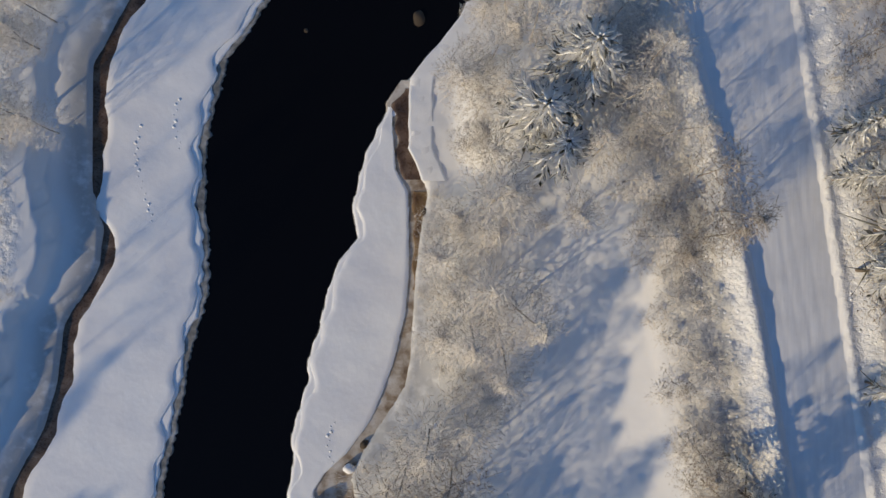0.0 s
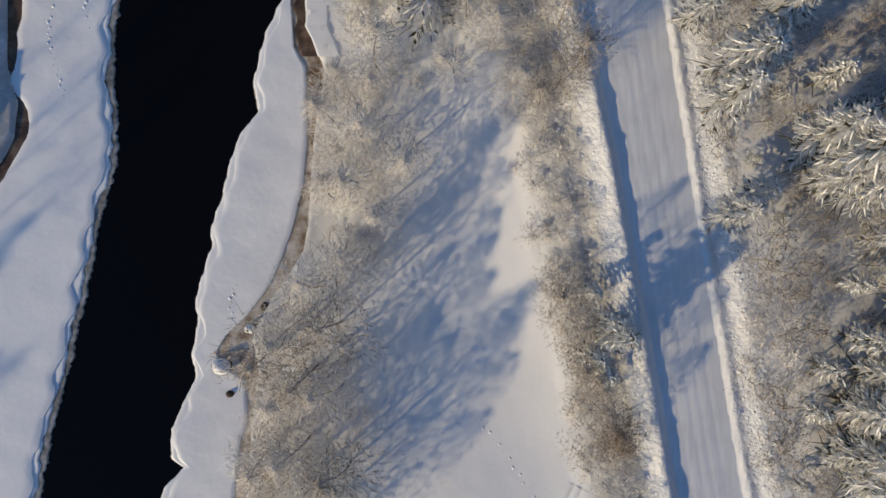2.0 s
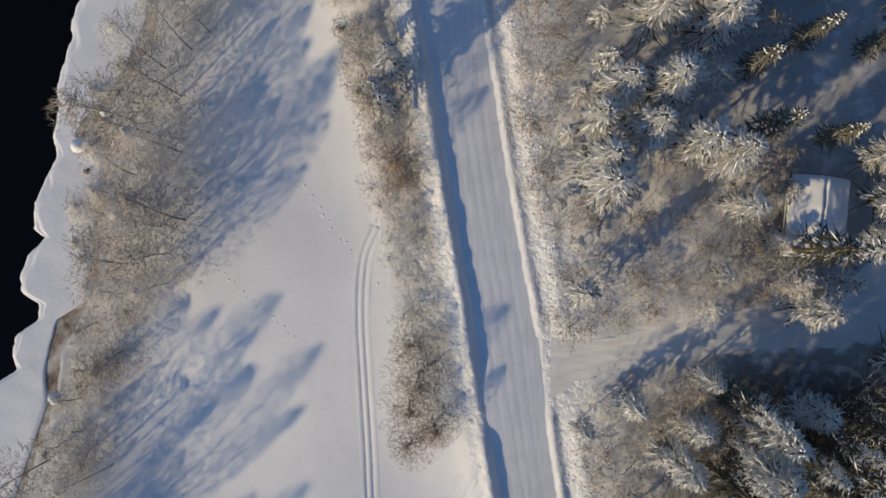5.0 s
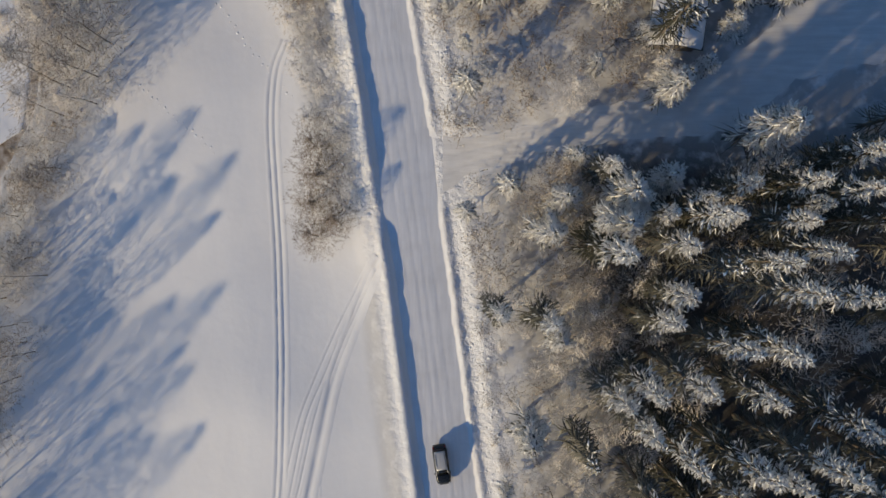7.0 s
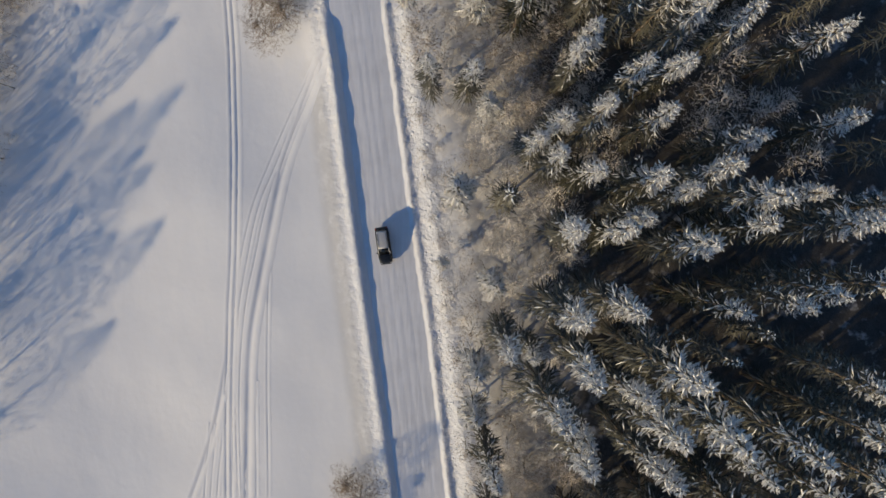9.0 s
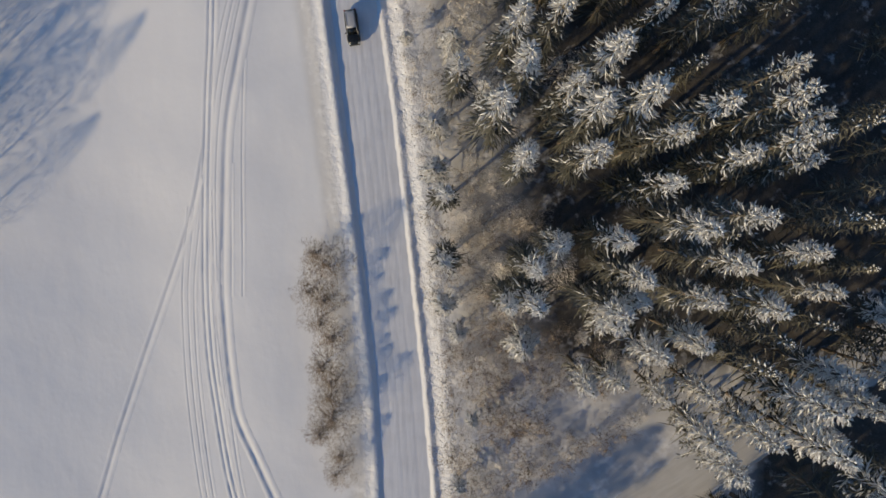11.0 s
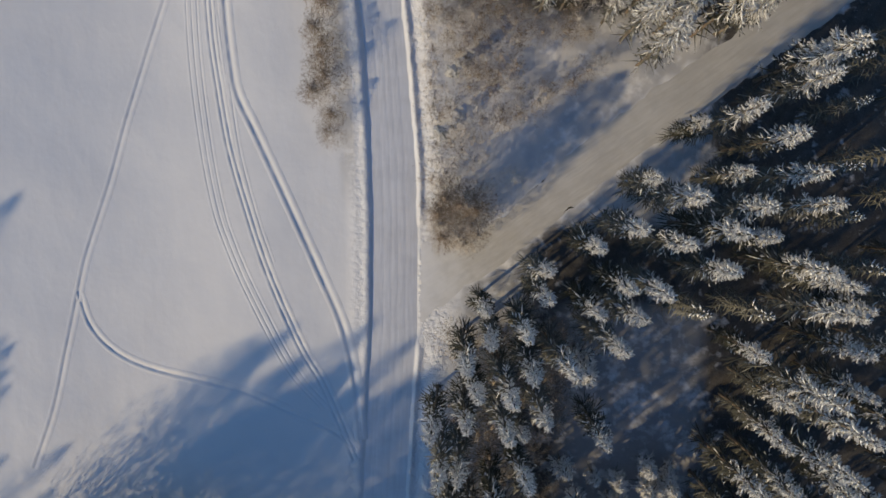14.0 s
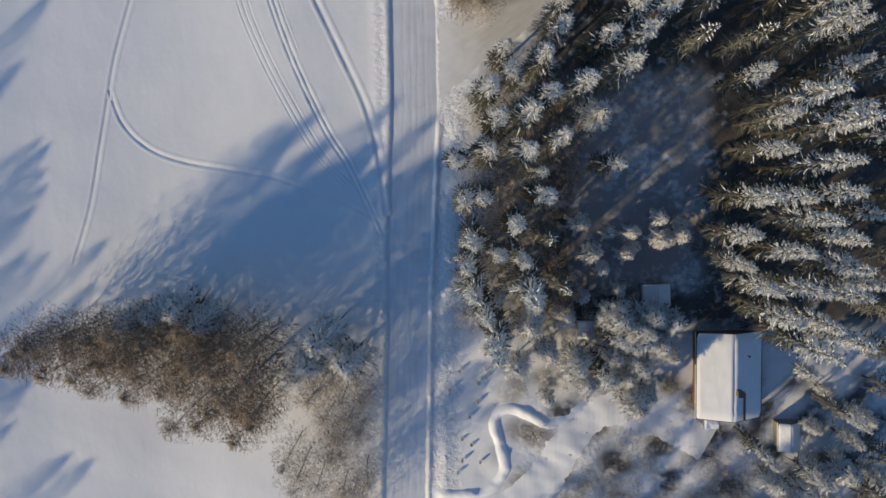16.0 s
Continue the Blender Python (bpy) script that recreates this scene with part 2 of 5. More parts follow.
def thin_ice():
    n = Nodes("thin_grey_ice")
    mid, fine = n.noise(1.0, 5), n.noise(5, 4)
    c = n.ramp(mid, (0.3, (0.10, 0.10, 0.095)), (0.5, (0.24, 0.23, 0.21)), (0.72, (0.46, 0.46, 0.46)))
    return n.done(c, 0.25, ((fine, 0.2, 0.02),))


def slush(name, *stops):
    """Ice over which river water has run: brown where it is bare, pale where snow lies in it."""
    n = Nodes(name)
    mid, fine = n.noise(0.55, 5, 0.6), n.noise(4, 4)
    return n.done(n.ramp(mid, *stops), n.ramp(fine, (0.3, (0.15, 0.15, 0.15)), (0.7, (0.5, 0.5, 0.5))), ((fine, 0.3, 0.03),))


def river_water():
    n = Nodes("dark_river_water")
    rip = n.noise(1.4, 3, 0.5, (1.0, 0.4, 1.0))
    return n.done((0.0035, 0.0035, 0.0045), 0.09, ((rip, 0.05, 0.02),), Specular_IOR_Level=0.12)


def frosted(name, frost, bare, share, through_light=0.0, vary=0.35):
    """Twigs of which a share is coated with frost, island by island."""
    n = Nodes(name)
    r = n.add("ShaderNodeNewGeometry").outputs["Random Per Island"]
    f2 = n.noise(2.4, 3)
    pick = n.ramp(n.math("ADD", n.math("MULTIPLY", r, 0.75), n.math("MULTIPLY", f2, 0.25)), (max(0, 1 - share - 0.16), (0, 0, 0)), (min(1, 1 - share + 0.16), (1, 1, 1)))
    tree = n.add("ShaderNodeObjectInfo").outputs["Random"]
    c = n.mix(pick, bare, frost)
    c = n.mix(n.math("MULTIPLY", tree, vary), c, tuple(0.62 * v for v in frost))
    mat = n.done(c, 0.75, Specular_IOR_Level=0.15)
    if through_light:
        # thin rime scatters light to its far side too
        glow = n.add("ShaderNodeBsdfTranslucent", Color=c)
        both = n.add("ShaderNodeMixShader", Fac=through_light)
        n.tree.links.new(n.bsdf.outputs[0], both.inputs[1])
        n.tree.links.new(glow.outputs[0], both.inputs[2])
        n.tree.links.new(both.outputs[0], n.tree.nodes["Material Output"].inputs["Surface"])
    return mat


def bark(name, a, b):
    n = Nodes(name)
    f = n.noise(5, 5, 0.6, (1, 1, 0.25))
    return n.done(n.mix(f, a, b), 0.85, ((f, 0.5, 0.03),))


def painted(name, colour, rough=0.5, metal=0.0, wear=0.12):
    n = Nodes(name)
    f, g = n.noise(2.2, 5), n.noise(14, 3)
    c = n.mix(f, colour, tuple(v * (1 - wear) for v in colour))
    return n.done(c, n.ramp(g, (0.2, grey(max(0.05, rough - 0.08))), (0.8, grey(min(1, rough + 0.08)))), ((g, 0.1, 0.004),), Metallic=metal)


SNOW, ROADSNOW = ground_snow(), packed_snow("packed_road_snow", (0.84, 0.84, 0.85), (0.76, 0.76, 0.77))
SANDED = packed_snow("sanded_packed_snow", (0.60, 0.585, 0.555), (0.50, 0.485, 0.455), (1.0, 0.08, 1.0), 0.95, (54, 66))
LANE = packed_snow("lane_packed_snow", (0.74, 0.73, 0.72), (0.62, 0.61, 0.60), (0.08, 1.0, 1.0))
CLEAN, ICE, THIN, WATER = plain_snow(), ice_sheet(), thin_ice(), river_water()
SLUSH = slush("pale_overflow_ice", (0.30, (0.13, 0.08, 0.04)), (0.42, (0.31, 0.24, 0.17)), (0.55, (0.52, 0.46, 0.39)), (0.72, (0.68, 0.65, 0.61)))
DARKSLUSH = slush("brown_overflow_ice", (0.34, (0.045, 0.028, 0.018)), (0.5, (0.095, 0.058, 0.036)), (0.66, (0.17, 0.12, 0.085)), (0.82, (0.40, 0.36, 0.32)))
NEEDLES = frosted("frosted_spruce_needles", (0.46, 0.45, 0.40), (0.038, 0.038, 0.026), 0.14)
LOAD = plain_snow("branch_snow", (0.88, 0.875, 0.865), (0.94, 0.935, 0.925))
POOL = slush("golden_overflow_ice", (0.34, (0.10, 0.055, 0.022)), (0.5, (0.22, 0.14, 0.065)), (0.68, (0.38, 0.29, 0.18)))
RIME = frosted("rime_on_needles", (0.97, 0.955, 0.92), (0.80, 0.77, 0.69), 0.9, 0.5, 0.12)
TWIGS = frosted("frosted_birch_twigs", (0.79, 0.75, 0.70), (0.53, 0.455, 0.385), 0.74)
BROWN = frosted("brown_willow_twigs", (0.64, 0.585, 0.52), (0.24, 0.195, 0.155), 0.49)
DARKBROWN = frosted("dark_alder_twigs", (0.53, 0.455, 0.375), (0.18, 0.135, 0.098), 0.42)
COPSEBROWN = frosted("brown_copse_twigs", (0.47, 0.39, 0.31), (0.17, 0.125, 0.09), 0.34)
BARK, PALEBARK = bark("spruce_bark", (0.10, 0.075, 0.055), (0.19, 0.15, 0.115)), bark("grey_bark", (0.16, 0.13, 0.10), (0.36, 0.32, 0.28))

# ---- ground, river and roads ----


def mesh_object(name, verts, faces, material, parent=None, flat=False):
    me = bpy.data.meshes.new(name)
    me.from_pydata(verts, [], faces)
    me.materials.append(material)
    if not flat:
        me.polygons.foreach_set("use_smooth", np.ones(len(me.polygons), bool))
    ob = new(name, me)
    ob.parent = parent
    return ob


def grid_mesh(name, X, Y, Z, material, flip=False):
    """One sheet from arrays of the same shape (rows, columns)."""
    r, c = X.shape
    me = bpy.data.meshes.new(name)
    me.vertices.add(r * c)
    me.vertices.foreach_set("co", np.stack((X, Y, Z), -1).reshape(-1).astype(np.float32))
    i = np.arange(r * c).reshape(r, c)
    q = np.stack((i[:-1, :-1], i[:-1, 1:], i[1:, 1:], i[1:, :-1]), -1).reshape(-1, 4)
    if flip:
        q = q[:, ::-1]
    me.loops.add(q.size)
    me.loops.foreach_set("vertex_index", q.reshape(-1).astype(np.int32))
    me.polygons.add(len(q))
    me.polygons.foreach_set("loop_start", np.arange(0, q.size, 4, dtype=np.int32))
    me.polygons.foreach_set("use_smooth", np.ones(len(q), bool))
    me.update(calc_edges=True)
    me.materials.append(material)
    return new(name, me)


def spans(*parts):
    """Stations along an axis: (from, to, step) after another."""
    return np.unique(np.concatenate([np.arange(a, b, s) for a, b, s in parts]))


far = np.array([40, 100, 200, 380, 700, 1300, 2500.0])
xs = np.concatenate((-160 - far[::-1], spans((-160, -62, 2.5), (-62, -49, 0.8), (-49, -34, 0.42), (-34, -16, 0.9), (-16, 4, 0.42), (4, 20, 0.8), (20, 27, 0.45), (27, 58, 0.3), (58, 140, 0.95)), 140 + far))
ys = np.concatenate((-262 - far[::-1], spans((-262, 48, 0.95)), 48 + far))
GX, GY = np.meshgrid(xs, ys)
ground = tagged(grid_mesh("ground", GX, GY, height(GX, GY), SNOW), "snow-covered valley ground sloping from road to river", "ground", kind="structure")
dl, dr = ROAD_L(GY) - GX, GX - ROAD_R(GY)
lane_n, lane_s = side_road_north(GX), side_road_south(GX)
in_lane = np.minimum(np.abs(GY - lane_n[0]) / lane_n[1], np.abs(GY - lane_s[0]) / lane_s[1]) < 1.0 + 0.22 * waves(GX, GY, 4.1, 21) + 0.12 * waves(GX, GY, 1.9, 22)
# litter under the trees, raised deep in the wood to paint its shade
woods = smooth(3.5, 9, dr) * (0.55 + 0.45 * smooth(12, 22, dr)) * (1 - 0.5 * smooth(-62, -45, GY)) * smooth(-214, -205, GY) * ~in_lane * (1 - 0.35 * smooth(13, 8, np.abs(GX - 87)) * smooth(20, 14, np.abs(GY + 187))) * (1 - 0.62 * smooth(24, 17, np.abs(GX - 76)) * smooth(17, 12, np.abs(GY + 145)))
east_shore = GX - EAST_BANK(GY)
shore = 0.45 * smooth(-2, 0.3, east_shore) * smooth(14, 4, east_shore) * smooth(9, 4, GY) + 0.5 * smooth(-2, 0.3, WEST_BANK(GY) - GX) * smooth(4, 1, WEST_BANK(GY) - GX)
verge = 0.3 * smooth(1.9, 2.6, dl) * smooth(5.2, 3.6, dl) * smooth(-160, -150, GY) * smooth(-64, -70, GY) + 0.45 * smooth(1.8, 3, dl) * smooth(9, 6, dl) * smooth(-62, -55, GY)
yard = 0.85 * smooth(62, 72, GX) * smooth(-212, -218, GY) * smooth(-0.5, 0.5, waves(GX, GY, 9, 31))
att = ground.data.attributes.new("litter_shade", "FLOAT", "POINT")
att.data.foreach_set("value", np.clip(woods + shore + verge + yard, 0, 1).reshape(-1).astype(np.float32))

att = ground.data.attributes.new("churn", "FLOAT", "POINT")
left_heap = smooth(-0.1, 0.5, dl) * np.where(GY > -60, smooth(9, 5, dl), 0.45 * smooth(4.0, 1.5, dl))
att.data.foreach_set("value", np.clip(left_heap + smooth(7, 9, WEST_BANK(GY) - GX) * smooth(-70, -64, GX) + 0.7 * smooth(0.0, 0.5, dr) * smooth(7, 3, dr) + 0.4 * smooth(66, 72, GX) * smooth(-216, -222, GY), 0, 1).reshape(-1).astype(np.float32))


def strip_between(name, left, right, y0, y1, step, cols, z, material, sag=0.0, thick=0.0, ragged=0.0, seed=1):
    """A sheet between two shore lines, with a turned-down edge of its thickness on both sides."""
    y = np.arange(y0, y1, step)
    a = left(y) + ragged * (waves(y, y * 0.3, 3.1, seed) + 0.6 * waves(y, y * 0.2, 1.1, seed + 1))
    b = right(y) + ragged * (waves(y, y * 0.4, 2.7, seed + 2) + 0.6 * waves(y, y * 0.2, 0.9, seed + 3))
    u = np.concatenate(([0, 0], np.linspace(0.004, 0.996, cols), [1, 1]))
    X = a[:, None] * (1 - u) + b[:, None] * u
    Y = np.repeat(y[:, None], len(u), 1)
    Z = z + sag * waves(X, Y, 6.0, seed) + 0.4 * sag * waves(X, Y, 1.9, seed + 5)
    Z[:, 0] -= thick
    Z[:, -1] -= thick
    Z[:, 1] -= 0.03
    Z[:, -2] -= 0.03
    return grid_mesh(name, X, Y, Z, material)


def wobbly(line, by, amount, size, seed):
    return lambda y: line(y) + by + amount * waves(y, y * 0.3, size, seed)


def shifted(line, by):
    return lambda y: line(y) + by


wx, wy = np.meshgrid(np.array([-400, -150, -70, -20, 40, 140.0]), np.array([-420, -200, -60, 0, 60, 200, 420.0]))
tagged(grid_mesh("water", np.clip(wx, WEST_BANK(wy) - 1, EAST_BANK(wy) + 1), wy, wx * 0 + WATER_Z, WATER), "black open river water between ice shelves", "river", kind="structure")
def west_rim(y):
    """The landward edge of the western ice: uneven, closed against the bank in one place."""
    return WEST_BANK(y) + 1.5 + 0.45 * waves(y, y * 0.3, 8.3, 71) - 1.9 * np.exp(-((y - 4.4) / 2.3) ** 2)


tagged(strip_between("ice_shelf", west_rim, wobbly(WEST_ICE, -1.0, 0.55, 6.1, 61), -280, 130, 0.45, 14, ICE_Z, ICE, 0.03, 0.35, 0.10, 3), "snow-covered shelf of river ice with ragged edge", "river ice", "river ice", "structure")
tagged(strip_between("ice_shelf", wobbly(EAST_ICE, 0.7, 0.5, 5.3, 62), EAST_INNER, -280, 15.5, 0.4, 14, ICE_Z, ICE, 0.035, 0.35, 0.08, 11), "snow-covered shelf of river ice with lobed edge", "river ice", "river ice", "structure")
tagged(strip_between("snow_ledge", wobbly(EAST_BANK, -0.25, 0.15, 4.1, 81), shifted(EAST_BANK, 2.4), 7.4, 27, 0.3, 10, ICE_Z + 0.56, CLEAN, 0.05, 0.6, 0.05, 83), "rounded snow ledge on a point of the bank", "snow bank", kind="structure")
tagged(strip_between("thin_ice", shifted(WEST_ICE, -0.9), shifted(WEST_ICE, 0.3), -280, 130, 0.3, 6, WATER_Z + 0.07, THIN, 0.02, 0.1, 0.34, 21), "thin grey ice rim at the water's edge", "river ice", kind="structure")
tagged(strip_between("thin_ice", EAST_ICE, shifted(EAST_ICE, 0.6), -280, 19, 0.4, 5, WATER_Z + 0.07, THIN, 0.015, 0.1, 0.12, 25), "thin grey ice rim at the water's edge", "river ice", kind="structure")
tagged(strip_between("overflow_ice", wobbly(WEST_BANK, -0.5, 0.5, 5.1, 73), shifted(WEST_BANK, 2.2), -280, 130, 0.5, 6, ICE_Z - 0.12, DARKSLUSH, 0.02, 0.1, 0.0, 31), "brown overflow ice along the west bank", "river ice", kind="structure")
tagged(strip_between("overflow_ice", shifted(EAST_INNER, -0.6), shifted(EAST_BANK, 0.7), -280, 19, 0.5, 12, ICE_Z - 0.12, SLUSH, 0.02, 0.1, 0.0, 35), "brown overflow ice along the east bank", "river ice", kind="structure")
tagged(strip_between("overflow_ice", wobbly(EAST_INNER, 0.5, 0.3, 3.7, 75), shifted(EAST_BANK, 0.5), -4.5, 6.6, 0.4, 8, ICE_Z - 0.08, POOL, 0.02, 0.1, 0.1, 37), "golden-brown pool of overflow ice under the bank", "river ice", kind="structure")
tagged(strip_between("overflow_ice", wobbly(EAST_INNER, 0.3, 0.3, 3.1, 77), shifted(EAST_BANK, 0.5), 7.6, 18.0, 0.4, 8, ICE_Z - 0.08, DARKSLUSH, 0.02, 0.1, 0.1, 39), "dark brown overflow ice beside a point of the bank", "river ice", kind="structure")


tagged(strip_between("ice_ledge", shifted(EAST_ICE, 0.05), shifted(EAST_ICE, 1.6), -280, 16, 0.4, 5, ICE_Z - 0.12, ICE, 0.02, 0.2, 0.13, 51), "lower ledge of snowy ice along the water", "river ice", kind="structure")
tagged(strip_between("ice_ledge", shifted(WEST_ICE, -1.9), wobbly(WEST_ICE, -0.5, 0.3, 8.3, 63), -280, 130, 0.4, 5, ICE_Z - 0.12, ICE, 0.02, 0.2, 0.2, 55), "lower ledge of snowy ice along the water", "river ice", kind="structure")


def along(points, step=0.8):
    """Points of a smooth line through the given ones, with the sideways direction at each."""
    p = np.array(points, float)
    p = np.vstack((2 * p[0] - p[1], p, 2 * p[-1] - p[-2]))
    out = []
    for k in range(1, len(p) - 2):
        n = max(2, int(np.linalg.norm(p[k + 1] - p[k]) / step))
        t = np.arange(n)[:, None] / n
        out.append(0.5 * (2 * p[k] + (p[k + 1] - p[k - 1]) * t + (2 * p[k - 1] - 5 * p[k] + 4 * p[k + 1] - p[k + 2]) * t ** 2 + (3 * p[k] - p[k - 1] - 3 * p[k + 1] + p[k + 2]) * t ** 3))
    out = np.vstack(out + [p[-2:-1]])
    d = np.gradient(out, axis=0)
    d /= np.linalg.norm(d, axis=1)[:, None] + 1e-9
    return out, np.stack((-d[:, 1], d[:, 0]), 1)


def ribbon(name, points, profile, material, step=0.8, lift=0.012, jitter=0.0, swell=0.0):
    """A strip with the given cross-section (offset, height) that follows the ground."""
    p, side = along(points, step)
    off, up = (np.array(v, float) for v in zip(*profile))
    broad = 1 + swell * waves(p[:, :1], p[:, 1:], 5.7, 13) + 0.5 * swell * waves(p[:, :1], p[:, 1:], 2.3, 14)
    X = p[:, :1] + side[:, :1] * off * broad
    Y = p[:, 1:] + side[:, 1:] * off * broad
    if swell:
        up = up * broad * np.clip(np.minimum(np.arange(len(p)), np.arange(len(p))[::-1]) / 9, 0.1, 1)[:, None]
    Z = height(X, Y) + lift + up * (1 + jitter * waves(X, Y, 1.3, 9))
    return grid_mesh(name, X, Y, Z, material, flip=True)


# the ploughed road: slightly crowned, with wheel ruts
ry = np.arange(-300, 90, 0.6)
u = np.linspace(0, 1, 40)
a, b = ROAD_L(ry) - 0.15, ROAD_R(ry) + 0.1
RX = a[:, None] * (1 - u) + b[:, None] * u
RY = np.repeat(ry[:, None], len(u), 1)
ruts = sum(np.exp(-((u - c) / 0.022) ** 2) for c in (0.27, 0.44, 0.58, 0.75))
RZ = 0.02 + 0.05 * np.sin(np.pi * u) - 0.018 * ruts + 0.008 * waves(RX, RY, 1.2, 12) + 0.006 * waves(RX * 3, RY * 0.3, 2.0, 14)
tagged(grid_mesh("road", RX, RY, RZ, ROADSNOW), "snow-packed ploughed country road with wheel ruts", "road", kind="structure")


def lane(name, line, x0, x1, material, label):
    x = np.arange(x0, x1, 0.8)
    m, w = line(x)
    v = np.linspace(-1, 1, 22)
    X = np.repeat(x[:, None], len(v), 1)
    Y = m[:, None] + w[:, None] * v * (1.05 + 0.09 * waves(X, v * 9 + X * 0.2, 5, 5) + 0.09 * waves(X, v * 5, 1.9, 8))
    e = np.maximum(X - ROAD_R(Y), 0)
    Z = 7.1 * (1 - np.exp(-e / 33)) + 0.03 - 0.09 * smooth(0.3, 4, e) - 0.03 * (np.exp(-((v - 0.33) / 0.12) ** 2) + np.exp(-((v + 0.33) / 0.12) ** 2)) + 0.01 * waves(X, Y, 2, 6) + 0.004
    return tagged(grid_mesh(name, X, Y, Z, material, flip=False), label, "road", kind="structure")


lane("side_road", side_road_north, 44.6, 150, LANE, "narrow snow-covered lane branching into the forest")
lane("side_road", side_road_south, 57.2, 170, SANDED, "sanded grey-tan packed snow lane through the forest")

# snowmobile and ski tracks over the field: grooves between low berms
PAIR = [(-1.1, -0.02), (-0.6, 0.08), (-0.48, 0.0), (-0.3, 0.0), (-0.18, 0.07), (0.18, 0.075), (0.3, 0.0), (0.48, 0.0), (0.6, 0.09), (1.15, -0.02)]
WIDE = [(-1.1, -0.02), (-0.5, 0.12), (-0.32, 0.0), (0.25, 0.0), (0.45, 0.13), (1.15, -0.02)]
SINGLE = [(-0.9, -0.02), (-0.36, 0.09), (-0.22, 0.0), (0.16, 0.0), (0.32, 0.10), (0.95, -0.02)]
THIN = [(-0.5, -0.02), (-0.16, 0.05), (-0.06, 0.0), (0.08, 0.0), (0.18, 0.05), (0.55, -0.02)]


def snow_track(profile, points, by=0.0, seed=1):
    pts = [(x + by + 0.07 * float(waves(x, y, 17, seed)), y) for x, y in points]
    return tagged(ribbon("snow_track", pts, profile, SNOW, 0.7, 0.012, 0.5), "snowmobile track pressed into the field snow", "track", "field tracks", "structure")


snow_track(PAIR, [(25.6, -39), (24.2, -42.5), (23.9, -48.5), (24.3, -56.6), (24.9, -66), (25.5, -79), (25.4, -89), (25.0, -97), (24.6, -107), (24.4, -121.7), (25.0, -131), (26.0, -138), (28.0, -148.4), (31.3, -159.2), (35, -169.1), (39.4, -178.5), (42.7, -183.7), (45.5, -189.5), (48, -195)])
snow_track(WIDE, [(37.6, -64.9), (36.1, -67.5), (33.6, -74), (31.9, -79.2), (30.4, -86.2), (28.8, -94.1), (27.6, -101.4), (27.2, -111.1), (27.1, -121.4), (27.6, -130), (28.5, -136.6), (29.4, -141.1), (32.4, -146.9), (37.2, -156.7), (42, -166.9), (45.8, -175.3), (47.8, -183.2), (48.8, -192)], 0, 2)
snow_track(THIN, [(36.2, -65.5), (32.6, -72.5), (29.7, -79.2), (27.7, -84.7), (26, -92.2), (25.3, -99.1), (25.0, -107.2), (25.2, -118), (26.1, -131), (27.4, -141), (29.4, -151)], 0, 3)
snow_track(THIN, [(36.6, -66), (33.2, -73), (30.6, -79.2), (28.7, -83.9), (27.1, -91), (25.9, -97.8), (25.5, -104), (25.6, -118), (26.2, -128), (27.6, -138)], 0, 4)
snow_track(THIN, [(37, -66.4), (33.4, -74), (31.2, -79.2), (29.8, -83.5), (28.1, -91), (27.0, -95.8), (26.2, -103.1), (26.0, -112), (26.3, -122)], 0, 5)
snow_track(THIN, [(26.3, -116), (26.7, -128), (27.7, -136.6), (29.5, -148.4), (32.2, -158.3), (35, -166)], 0, 6)
snow_track(THIN, [(30.0, -92), (29.8, -102.9), (29.9, -114.2), (29.9, -124)], 0, 7)
snow_track(THIN, [(28.2, -106), (28.25, -114), (28.3, -124)], 0, 8)
for by, seed in ((-0.7, 9), (0.15, 10), (1.1, 11)):
    snow_track(THIN, [(22.6, -112), (21.6, -125), (22.9, -141.2), (25.6, -156.3), (28.2, -164), (32.6, -173), (38, -182.2), (43, -187.5)], by, seed)
snow_track(SINGLE, [(24.3, -104), (22.6, -112.2), (20.6, -118.2), (18.5, -124), (14.9, -133.8), (11.3, -144.9), (8.2, -155.1), (4.7, -165.5), (3.0, -172), (0.9, -181.4), (-1.4, -191.2), (-4.6, -200.3)])
snow_track(SINGLE, [(3.1, -171.5), (5.1, -176.8), (9.0, -180.7), (14.9, -183.1), (24.7, -184.8), (31.4, -186.1), (37.6, -188.4), (43.8, -190.7), (48.3, -193.4)])


def lumps(name, places, size, material, label, category, flat=0.55, seed=3):
    """Many small clods or prints of snow as one mesh: six-sided, uneven, half sunk."""
    g = np.random.default_rng(seed)
    co, faces = [], []
    for x, y in places:
        z = float(height(x, y)) if material is not ICE else ICE_Z
        s, k, t = size * g.uniform(0.5, 1.3), len(co), g.uniform(0, 6.28)
        for ring, up in ((1.0, -0.3), (0.85, 0.45)):
            co += [(x + s * ring * math.cos(t + 1.0472 * j) * g.uniform(0.8, 1.2), y + s * ring * math.sin(t + 1.0472 * j) * g.uniform(0.8, 1.2), z + s * flat * up * g.uniform(0.7, 1.2)) for j in range(6)]
        co.append((x, y, z + s * flat * 0.75))
        for j in range(6):
            n = (j + 1) % 6
            faces += [(k + j, k + n, k + 6 + n, k + 6 + j), (k + 6 + j, k + 6 + n, k + 12)]
    return tagged(mesh_object(name, co, faces, material), label, category, kind="stuff")


